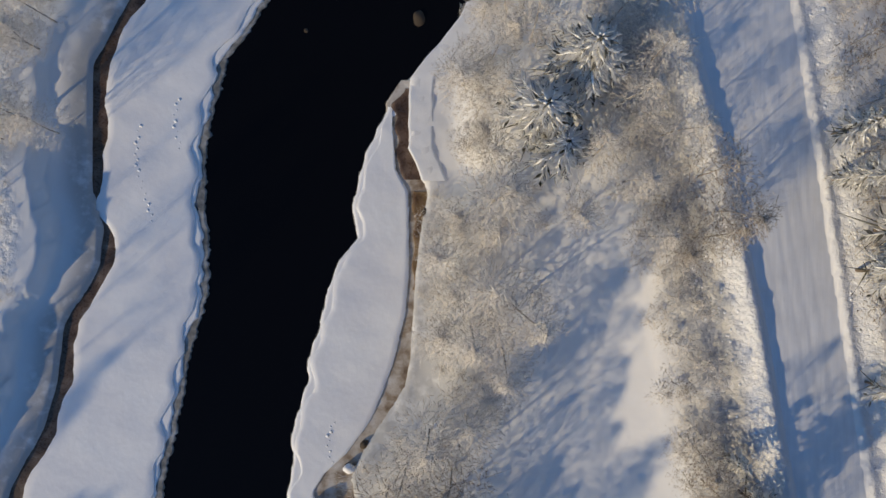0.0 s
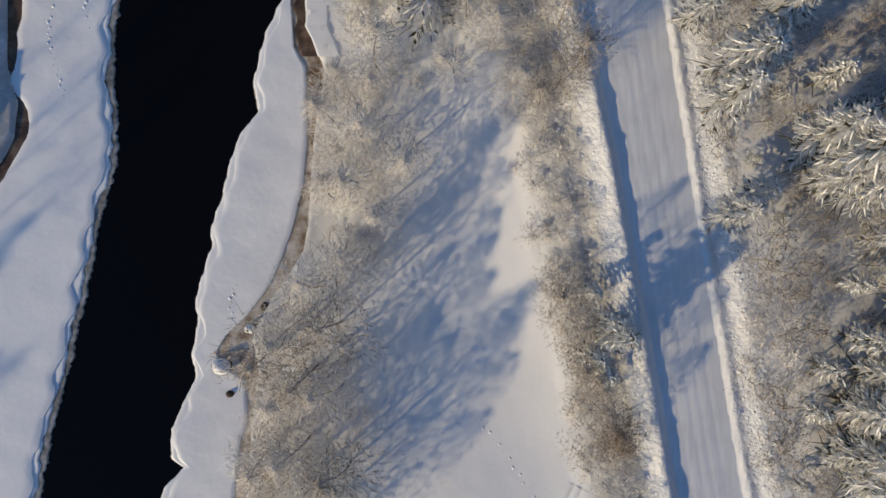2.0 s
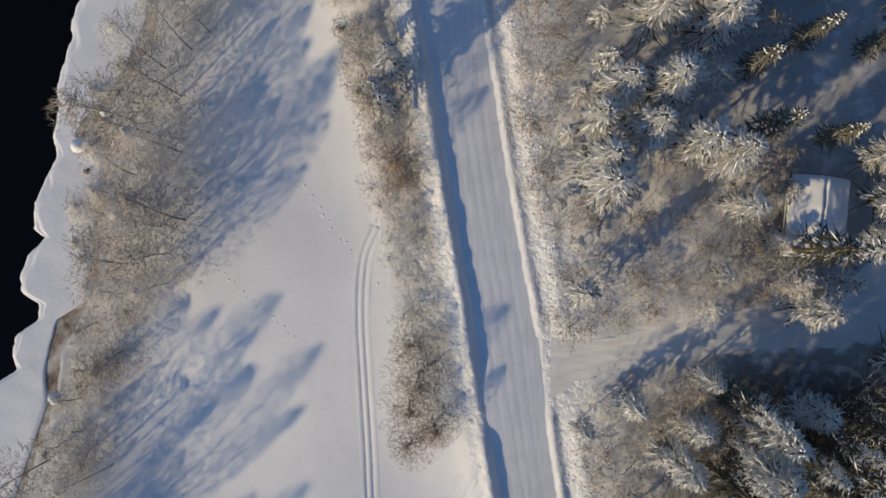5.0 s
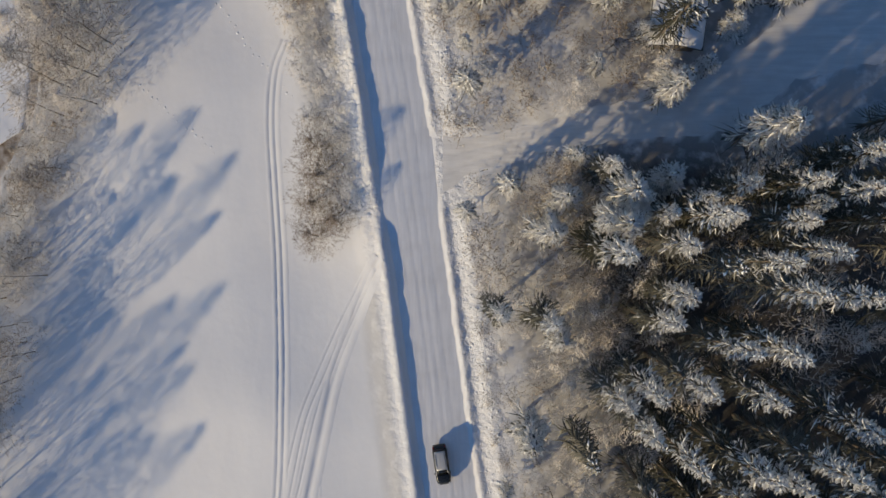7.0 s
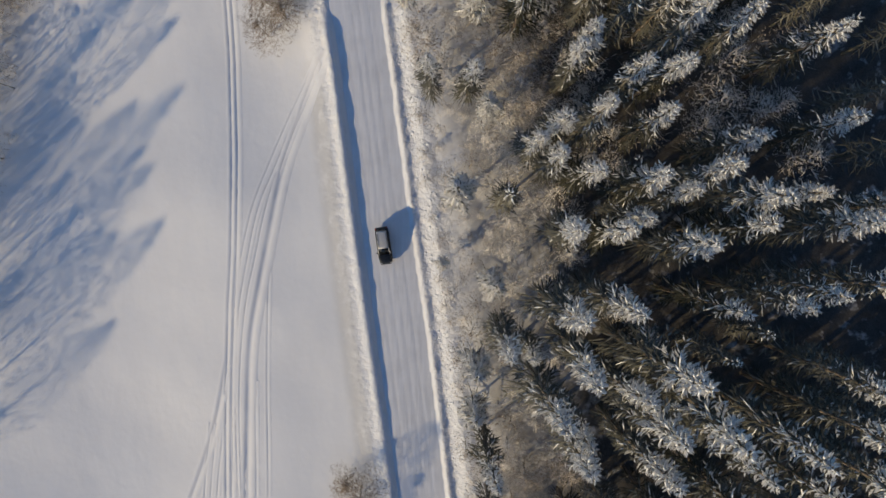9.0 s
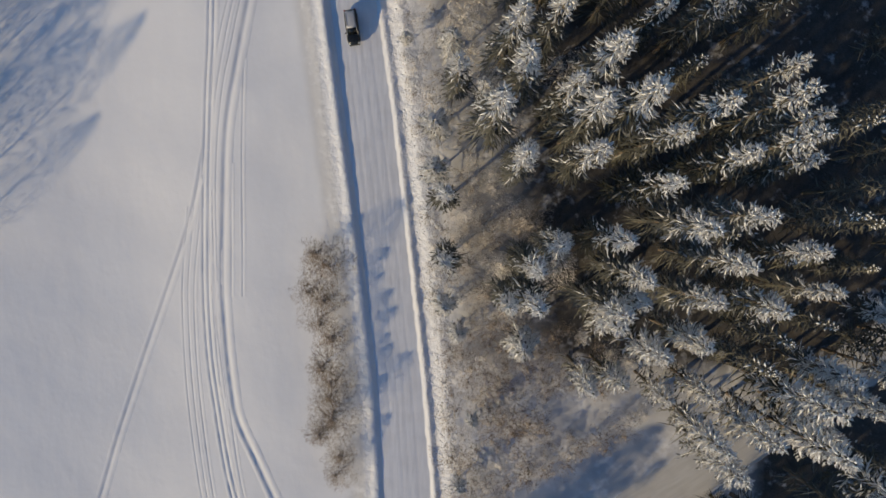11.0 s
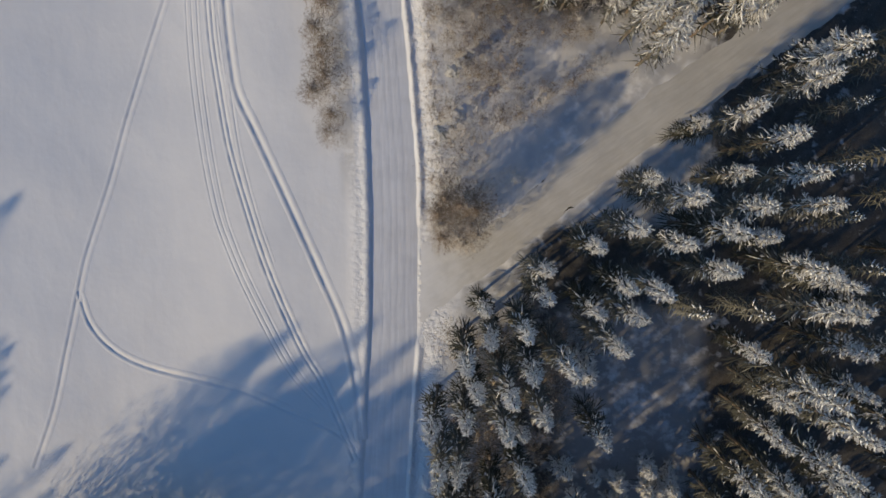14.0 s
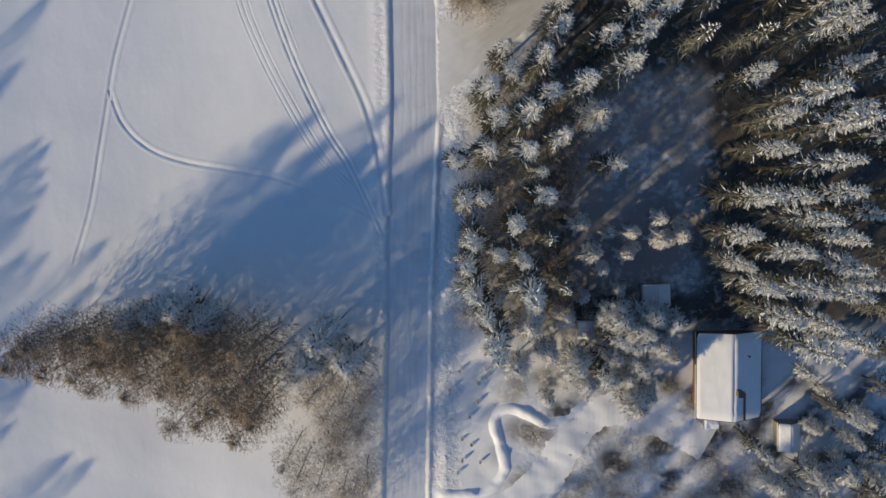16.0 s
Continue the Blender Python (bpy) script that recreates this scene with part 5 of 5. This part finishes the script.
for x, y, h in ((86.8, -209.0, 10), (83.0, -205.2, 10), (84.4, -207.6, 11), (81.6, -206.2, 8), (88.4, -209.6, 9), (76.6, -214.2, 9), (78.6, -216.4, 8), (86.4, -206.4, 7), (85.6, -208.0, 12), (77.2, -212.6, 11), (88.2, -206.6, 7.5)):
    plant(SPRUCE_MID, x, y, h, 14.0, squash=1.35)


def join_crowns(rows):
    """Many copies of the saplings' crowns as one mesh."""
    co, faces, slots, mats, k = [], [], [], [], 0
    for model, m in rows:
        me = next(c for c in model.children if c.name.startswith("crown")).data
        v = np.empty(len(me.vertices) * 3)
        me.vertices.foreach_get("co", v)
        f = np.empty(len(me.loops), np.int32)
        me.loops.foreach_get("vertex_index", f)
        w = np.array(m)
        co.append(v.reshape(-1, 3) @ w[:3, :3].T + w[:3, 3])
        faces.append(f.reshape(-1, 3) + k)
        k += len(me.vertices)
        if me.materials[0] not in mats:
            mats.append(me.materials[0])
        slots.append(np.full(len(me.polygons), mats.index(me.materials[0])))
    slots, faces = np.concatenate(slots), np.concatenate(faces)
    me = bpy.data.meshes.new("brushwood")
    co = np.concatenate(co)
    me.vertices.add(len(co))
    me.vertices.foreach_set("co", co.reshape(-1).astype(np.float32))
    me.loops.add(faces.size)
    me.loops.foreach_set("vertex_index", faces.reshape(-1).astype(np.int32))
    me.polygons.add(len(faces))
    me.polygons.foreach_set("loop_start", np.arange(0, faces.size, 3, dtype=np.int32))
    for mat in mats:
        me.materials.append(mat)
    me.polygons.foreach_set("material_index", slots.astype(np.int32))
    me.update(calc_edges=True)
    return me


tagged(new("brushwood", join_crowns(THICKET)), "thickets of bare rimed brushwood among the trees", "brushwood", kind="stuff")

# ---- the car on the road ----


def loft(name, rings, material, caps=True):
    """A closed body from rings of equally many points."""
    n = len(rings[0])
    co = [p for r in rings for p in r]
    faces = [(j * n + k, j * n + (k + 1) % n, (j + 1) * n + (k + 1) % n, (j + 1) * n + k) for j in range(len(rings) - 1) for k in range(n)]
    if caps:
        faces += [tuple(range(n))[::-1], tuple(range((len(rings) - 1) * n, len(rings) * n))]
    bm = bmesh.new()
    vs = [bm.verts.new(p) for p in co]
    for f in faces:
        bm.faces.new([vs[i] for i in f])
    bmesh.ops.recalc_face_normals(bm, faces=bm.faces)
    me = bpy.data.meshes.new(name)
    bm.to_mesh(me)
    bm.free()
    me.polygons.foreach_set("use_smooth", np.ones(len(me.polygons), bool))
    me.materials.append(material)
    return me


def box(name, x0, x1, y0, y1, z0, z1, material, bevel=0.02):
    bm = bmesh.new()
    bmesh.ops.create_cube(bm, size=1.0)
    for v in bm.verts:
        v.co = Vector(((x0 + x1) / 2 + v.co.x * (x1 - x0), (y0 + y1) / 2 + v.co.y * (y1 - y0), (z0 + z1) / 2 + v.co.z * (z1 - z0)))
    if bevel:
        bmesh.ops.bevel(bm, geom=bm.edges[:], offset=bevel, segments=2, affect="EDGES")
    me = bpy.data.meshes.new(name)
    bm.to_mesh(me)
    bm.free()
    me.materials.append(material)
    return me


def rounded(w, z0, z1, y, r=0.16, top=0.0):
    """A ring across the car at y: half width w, from z0 to z1, corners rounded; the top is drawn in."""
    return [(-w, y, z0 + r), (-w, y, z1 - r), (-w + r + top, y, z1), (0, y, z1 + 0.02), (w - r - top, y, z1), (w, y, z1 - r), (w, y, z0 + r), (w - r, y, z0), (0, y, z0), (-w + r, y, z0)]


def wheel(parent, x, y, tyre, rim):
    def ring(radius, dx):
        return [(x + dx, y + radius * math.cos(a), 0.34 + radius * math.sin(a)) for a in np.linspace(0, 6.2832, 24, endpoint=False)]
    w = part("wheel", loft("wheel", [ring(0.27, -0.11), ring(0.34, -0.08), ring(0.34, 0.08), ring(0.27, 0.11)], tyre), parent)
    part("rim", loft("rim", [ring(0.22, -0.115), ring(0.235, 0), ring(0.22, 0.115)], rim), w, "grey wheel rim")


def make_car():
    """A dark estate car, its nose towards +y, its roof white with frost."""
    paint = painted("dark_car_paint", (0.018, 0.020, 0.022), 0.28, 0.2)
    glass = painted("dark_car_glass", (0.01, 0.012, 0.014), 0.06)
    roof = painted("frosted_car_roof", (0.50, 0.50, 0.50), 0.55)
    tyre, rim = painted("tyre_rubber", (0.02, 0.02, 0.02), 0.85), painted("rim_metal", (0.35, 0.35, 0.36), 0.35, 0.8)
    lamp, red = painted("lamp_glass", (0.7, 0.7, 0.68), 0.1), painted("tail_lamp_glass", (0.30, 0.012, 0.01), 0.15)
    trim = painted("grey_plastic", (0.05, 0.05, 0.05), 0.7)
    car = tagged(new("car"), "dark estate car with frost-white roof driving on packed snow", "car")
    part("body", loft("body", [rounded(0.70, 0.32, 0.72, -2.24, 0.14), rounded(0.86, 0.24, 0.90, -2.12), rounded(0.92, 0.20, 0.98, -1.5), rounded(0.92, 0.20, 0.99, -0.3), rounded(0.92, 0.20, 0.97, 0.85), rounded(0.90, 0.22, 0.92, 1.5, 0.18), rounded(0.86, 0.26, 0.80, 2.05, 0.18), rounded(0.66, 0.34, 0.66, 2.26, 0.12)], paint), car)
    part("cabin", loft("cabin", [[(-0.80, -2.02, 0.95), (0.80, -2.02, 0.95), (0.80, 1.02, 0.95), (-0.80, 1.02, 0.95)], [(-0.66, -1.72, 1.50), (0.66, -1.72, 1.50), (0.66, 0.30, 1.52), (-0.66, 0.30, 1.52)]], glass), car, "dark glazed cabin")
    part("roof", loft("roof", [[(-0.69, -1.80, 1.49), (0.69, -1.80, 1.49), (0.70, 0.34, 1.50), (-0.70, 0.34, 1.50)], [(-0.68, -1.78, 1.56), (0.68, -1.78, 1.56), (0.68, 0.26, 1.57), (-0.68, 0.26, 1.57)], [(-0.55, -1.65, 1.60), (0.55, -1.65, 1.60), (0.55, 0.12, 1.61), (-0.55, 0.12, 1.61)]], roof), car, "roof white with frost")
    part("windscreen", loft("windscreen", [[(-0.76, 1.03, 0.97), (0.76, 1.03, 0.97), (0.76, 1.05, 0.98), (-0.76, 1.05, 0.98)], [(-0.64, 0.33, 1.49), (0.64, 0.33, 1.49), (0.64, 0.35, 1.50), (-0.64, 0.35, 1.50)]], glass), car)
    part("rear_window", loft("rear_window", [[(-0.72, -2.06, 1.0), (0.72, -2.06, 1.0), (0.72, -2.04, 1.0), (-0.72, -2.04, 1.0)], [(-0.62, -1.78, 1.46), (0.62, -1.78, 1.46), (0.62, -1.76, 1.46), (-0.62, -1.76, 1.46)]], glass), car)
    part("bonnet", loft("bonnet", [[(-0.78, 1.08, 0.975), (0.78, 1.08, 0.975), (0.70, 2.05, 0.83), (-0.70, 2.05, 0.83)], [(-0.70, 1.15, 1.01), (0.70, 1.15, 1.01), (0.62, 1.98, 0.875), (-0.62, 1.98, 0.875)]], paint), car)
    for s in (-1, 1):
        part("pillar", loft("pillar", [[(s * 0.76, 0.98, 0.97), (s * 0.83, 0.98, 0.97), (s * 0.83, 1.10, 0.97), (s * 0.76, 1.10, 0.97)], [(s * 0.64, 0.28, 1.52), (s * 0.70, 0.28, 1.52), (s * 0.70, 0.38, 1.52), (s * 0.64, 0.38, 1.52)]], roof), car)
        part("roof_rail", box("roof_rail", s * 0.6 - 0.02, s * 0.6 + 0.02, -1.5, 0.05, 1.61, 1.65, trim, 0.008), car)
        part("mirror", box("mirror", s * 0.99 - 0.09, s * 0.99 + 0.09, 0.72, 0.88, 0.98, 1.12, trim, 0.03), car)
        part("headlight", box("headlight", s * 0.66 - 0.16, s * 0.66 + 0.16, 2.02, 2.2, 0.62, 0.76, lamp, 0.03), car)
        part("tail_light", box("tail_light", s * 0.78 - 0.07, s * 0.78 + 0.07, -2.22, -2.05, 0.74, 0.98, red, 0.02), car)
        for y in (-1.38, 1.38):
            wheel(car, s * 0.83, y, tyre, rim)
    part("bumper", box("bumper", -0.78, 0.78, 2.12, 2.31, 0.28, 0.52, trim, 0.05), car)
    part("bumper", box("bumper", -0.80, 0.80, -2.30, -2.1, 0.30, 0.56, trim, 0.05), car)
    return car


car = make_car()
car.matrix_world = pose(44.75, -88.45, 0.05, 0, 0, 180 + 9) @ Matrix.Diagonal((0.9, 1.0, 1.0, 1))

# ---- the house and its sheds ----
WOOD = bark("weathered_red_boards", (0.12, 0.055, 0.035), (0.20, 0.10, 0.065))
GREYWOOD = bark("grey_boards", (0.15, 0.13, 0.11), (0.27, 0.24, 0.21))
WHITE = painted("white_trim_paint", (0.72, 0.71, 0.68), 0.5)
PANE = painted("window_glass", (0.02, 0.024, 0.03), 0.06)
BRICK = bark("chimney_brick", (0.085, 0.065, 0.06), (0.16, 0.12, 0.11))
TIN = painted("dark_roof_metal", (0.06, 0.055, 0.055), 0.45, 0.4)


def slab(name, corners, thick, material):
    """A board or slope from four corners, thickened upwards."""
    low = [Vector(c) for c in corners]
    up = (low[1] - low[0]).cross(low[3] - low[0]).normalized()
    up = up if up.z > 0 else -up
    return loft(name, [low, [c + up * thick for c in low]], material)


def soft_slab(name, corners, thick, material, seed):
    """A layer of snow on a slope: thick, uneven, with rounded rims."""
    a, b, c, d = (Vector(v) for v in corners)
    n = 18
    u, v = np.meshgrid(np.linspace(0, 1, n), np.linspace(0, 1, n))
    P = np.array([[list((a * (1 - s) + b * s) * (1 - t) + (d * (1 - s) + c * s) * t) for s in np.linspace(0, 1, n)] for t in np.linspace(0, 1, n)])
    rim = np.minimum(np.minimum(u, 1 - u), np.minimum(v, 1 - v))
    lift = thick * np.clip(rim / 0.06, 0.0, 1) ** 0.5 * (1 + 0.18 * waves(P[..., 0], P[..., 1], 2.6, seed) + 0.1 * waves(P[..., 0], P[..., 1], 0.9, seed + 1))
    ob = grid_mesh(name, P[..., 0], P[..., 1], P[..., 2] + lift, material)
    me = ob.data
    bpy.data.objects.remove(ob)
    return me


def window(parent, x, y, z, w, h, along_x):
    """A framed window on a wall, at its middle."""
    if along_x:
        fr = part("window", box("window", x - w / 2, x + w / 2, y - 0.05, y + 0.05, z - h / 2, z + h / 2, WHITE, 0.01), parent, "white-framed window")
        part("pane", box("pane", x - w / 2 + 0.1, x + w / 2 - 0.1, y - 0.065, y + 0.065, z - h / 2 + 0.1, z + h / 2 - 0.1, PANE, 0.0), fr)
    else:
        fr = part("window", box("window", x - 0.05, x + 0.05, y - w / 2, y + w / 2, z - h / 2, z + h / 2, WHITE, 0.01), parent, "white-framed window")
        part("pane", box("pane", x - 0.065, x + 0.065, y - w / 2 + 0.1, y + w / 2 - 0.1, z - h / 2 + 0.1, z + h / 2 - 0.1, PANE, 0.0), fr)


def make_house(name, label, category, L, W, eave, ridge, wall, over, snow, seed, details=True):
    """A gabled building along y, its base at the origin."""
    house = tagged(new(name), label, category)
    hx, hy, t = W / 2 - over, L / 2 - over, 0.2
    for s in (-1, 1):
        part("wall", box("wall", min(s * hx, s * (hx - t)), max(s * hx, s * (hx - t)), -hy, hy, -1.5, eave, wall, 0), house)
        g = ridge - 0.12
        part("gable", loft("gable", [[(-hx, s * hy, -1.5), (hx, s * hy, -1.5), (hx, s * hy, eave), (0, s * hy, g), (-hx, s * hy, eave)], [(-hx, s * (hy - t), -1.5), (hx, s * (hy - t), -1.5), (hx, s * (hy - t), eave), (0, s * (hy - t), g), (-hx, s * (hy - t), eave)]], wall), house)
        drop = (ridge - eave) * over / hx
        c = [(0, -L / 2, ridge), (s * W / 2, -L / 2, eave - drop), (s * W / 2, L / 2, eave - drop), (0, L / 2, ridge)]
        roof = part("roof", slab("roof", c, 0.12, TIN), house, "snow-laden roof slope")
        top = [(x * 0.985, y * 0.985, z + 0.135) for x, y, z in c]
        part("snow_layer", soft_slab("snow_layer", top if s > 0 else [top[1], top[0], top[3], top[2]], snow, SNOW, seed + s), roof, "thick snow on the roof")
        part("fascia", box("fascia", s * W / 2 - 0.06, s * W / 2 + 0.06, -L / 2, L / 2, eave - drop - 0.16, eave - drop + 0.10, WHITE, 0.01), house)
    return house, hx, hy


gz = float(height(99.6, -214.9))
house, hx, hy = make_house("house", "red-brown wooden house with snow-covered gable roof", "house", 13.2, 9.6, 2.8, 4.5, WOOD, 0.55, 0.28, 41)
for y in (-4.2, -1.2, 2.2, 4.6):
    window(house, -hx, y, 1.6, 1.2, 1.2, False)
for x in (-2.0, 2.0):
    window(house, x, -hy, 1.6, 1.1, 1.2, True)
window(house, 0, -hy, 3.2, 0.6, 0.6, True)
part("door", box("door", 0.45, 1.45, -hy - 0.06, -hy + 0.04, 0, 2.05, WHITE, 0.01), house, "white front door")
chimney = part("chimney", box("chimney", 0.25, 0.95, -2.4, -1.6, 3.4, 5.7, BRICK, 0.02), house, "dark chimney")
part("cap", box("cap", 0.17, 1.03, -2.48, -1.52, 5.7, 5.86, TIN, 0.02), chimney)
part("roof_ladder", box("roof_ladder", 1.5, 1.8, -6.3, -2.2, 4.36, 4.44, TIN, 0.01), house)
part("vent_pipe", box("vent_pipe", 2.2, 2.42, 3.0, 3.22, 3.3, 4.6, TIN, 0.03), house)
house.matrix_world = pose(99.7, -215.2, gz, 0, 0, 1.5)

for x, y, L, W, e, r, mat, label, s in ((89.2, -203.6, 3.6, 4.2, 2.1, 2.7, GREYWOOD, "small grey board shed under smooth snow", 51), (109.0, -224.7, 4.4, 3.2, 2.0, 2.6, GREYWOOD, "low grey board shed with snowy roof beside the house", 55), (79.2, -208.8, 2.8, 2.8, 2.0, 2.5, WOOD, "little dark wooden hut among spruces", 59)):
    shed, sx, sy = make_house("shed", label, "shed", L, W, e, r, mat, 0.25, 0.22, s)
    part("door", box("door", -0.45, 0.45, -sy - 0.05, -sy + 0.03, 0, 1.85, GREYWOOD, 0.01), shed)
    shed.matrix_world = pose(x, y, float(height(x, y)), 0, 0, 2)

# a small cabin in the trees above the lane
cabin, cx, cy = make_house("cabin", "small grey log cabin with thick rounded snow on its roof", "cabin", 8.2, 5.8, 2.1, 2.9, GREYWOOD, 0.5, 0.5, 71)
window(cabin, -cx, -1.6, 1.3, 0.9, 0.8, False)
window(cabin, -cx, 1.8, 1.3, 0.9, 0.8, False)
part("door", box("door", -0.45, 0.45, -cy - 0.05, -cy + 0.03, 0, 1.95, GREYWOOD, 0.01), cabin)
cabin.matrix_world = pose(69.4, -38.3, float(height(69.4, -38.3)), 0, 0, -6)

# porch roof with its cap of snow, by the gable
porch = tagged(new("porch"), "small porch with rounded cap of snow beside the house", "porch")
for x in (-0.9, 0.9):
    part("post", box("post", x - 0.06, x + 0.06, -0.8, -0.68, -0.8, 2.2, WHITE, 0.01), porch)
part("roof", box("roof", -1.15, 1.15, -0.95, 0.95, 2.2, 2.32, TIN, 0.02), porch)
part("snow_cap", soft_slab("snow_cap", [(-1.1, -0.9, 2.325), (1.1, -0.9, 2.325), (1.1, 0.9, 2.325), (-1.1, 0.9, 2.325)], 0.4, CLEAN, 63), porch)
porch.matrix_world = pose(97.6, -222.6, float(height(97.6, -222.6)), 0, 0, 0)

# ---- the yard: ploughed drive, heaps along it, saplings ----
tagged(ribbon("driveway", [(57, -246), (66, -240), (71.1, -235.6), (74.5, -232), (76.4, -228), (79.7, -223.5), (84.4, -221.6), (91, -223.5), (98, -227)], [(-2.9, -0.06), (-2.2, 0.04), (-1.2, 0.03), (-0.6, 0.06), (0.6, 0.06), (1.2, 0.03), (2.2, 0.04), (2.9, -0.06)], ROADSNOW, 0.6, 0.02), "ploughed snowy driveway curving to the house", "driveway", kind="structure")
HEAP = [(-1.15, -0.25), (-0.9, 0.06), (-0.55, 0.22), (-0.25, 0.36), (0.1, 0.41), (0.4, 0.31), (0.75, 0.12), (1.1, -0.25)]
tagged(ribbon("snow_bank", [(55.6, -237), (60, -237), (63.4, -236.4), (65.8, -234.8), (67.2, -232.1), (66.6, -228.5), (65.6, -225.2), (66.3, -222.8), (68.4, -222.2), (71, -223.1), (73.6, -224.2), (76.4, -223.8)], HEAP, CLEAN, 0.4, 0.0, 0.25, 0.13), "long heap of ploughed snow round the yard", "snow bank", kind="structure")
for x, y in ((60.1, -216.5), (63.1, -218.3), (64.3, -217.4), (63.0, -221.3), (61.6, -223.8), (60.5, -227.6), (62.0, -228.5), (60.5, -231.1), (63.4, -231.1), (59.8, -233.2), (58.6, -219.5), (58.9, -224.4)):
    plant(SPRUCE_YOUNG, x, y, pick.uniform(0.6, 1.1), 7.0)

# ---- stones in and beside the river ----
STONE = bark("river_stone", (0.025, 0.018, 0.012), (0.085, 0.06, 0.04))


def make_stone(seed, size, label, cap=True, flat=0.7):
    g = np.random.default_rng(seed)
    bm = bmesh.new()
    bmesh.ops.create_icosphere(bm, subdivisions=3, radius=1.0)
    k = g.uniform(0, 9)
    for v in bm.verts:
        v.co *= 1 + 0.22 * noise.noise(v.co * 1.1 + Vector((k, 0, 0))) + 0.09 * noise.noise(v.co * 3 + Vector((0, k, 0)))
        v.co = Vector((v.co.x * size, v.co.y * size * 0.8, v.co.z * size * flat))
    me = bpy.data.meshes.new("stone")
    bm.to_mesh(me)
    stone = tagged(new("stone", me), label, "stone", "river stones")
    me.materials.append(STONE)
    me.polygons.foreach_set("use_smooth", np.ones(len(me.polygons), bool))
    if cap:
        for v in bm.verts:
            v.co = v.co * 1.06 + Vector((0, 0, 0.12 * size))
        bmesh.ops.delete(bm, geom=[v for v in bm.verts if v.co.z < 0.34 * size * flat], context="VERTS")
        cp = bpy.data.meshes.new("snow_cap")
        bm.to_mesh(cp)
        cp.polygons.foreach_set("use_smooth", np.ones(len(cp.polygons), bool))
        cp.materials.append(CLEAN)
        part("snow_cap", cp, stone, "white cap of snow")
    bm.free()
    return stone


for k, (x, y, z, size, label, cap) in enumerate(((-13.5, -28.3, -13.3, 1.1, "boulder with a cap of snow frozen into the ice", True), (-16.4, -60.5, -13.3, 1.0, "boulder with a cap of snow at the ice edge", True), (-2.6, 25.4, -14.1, 1.2, "wet brown boulder in open water", False), (-15.0, 23.9, -14.1, 0.85, "wet brown boulder just breaking the water", False), (-10.2, -24.0, -13.3, 0.7, "small stone with snow at the bank", True), (-12.6, -31.5, -13.35, 0.5, "small stone frozen into brown ice", False), (-8.6, -21.4, -13.35, 0.55, "small stone frozen into brown ice", False), (-1.9, 4.0, -13.4, 0.6, "small brown stone in overflow ice", False))):
    make_stone(200 + k, size, label, cap).matrix_world = pose(x, y, z, 0, 0, 40 * k)
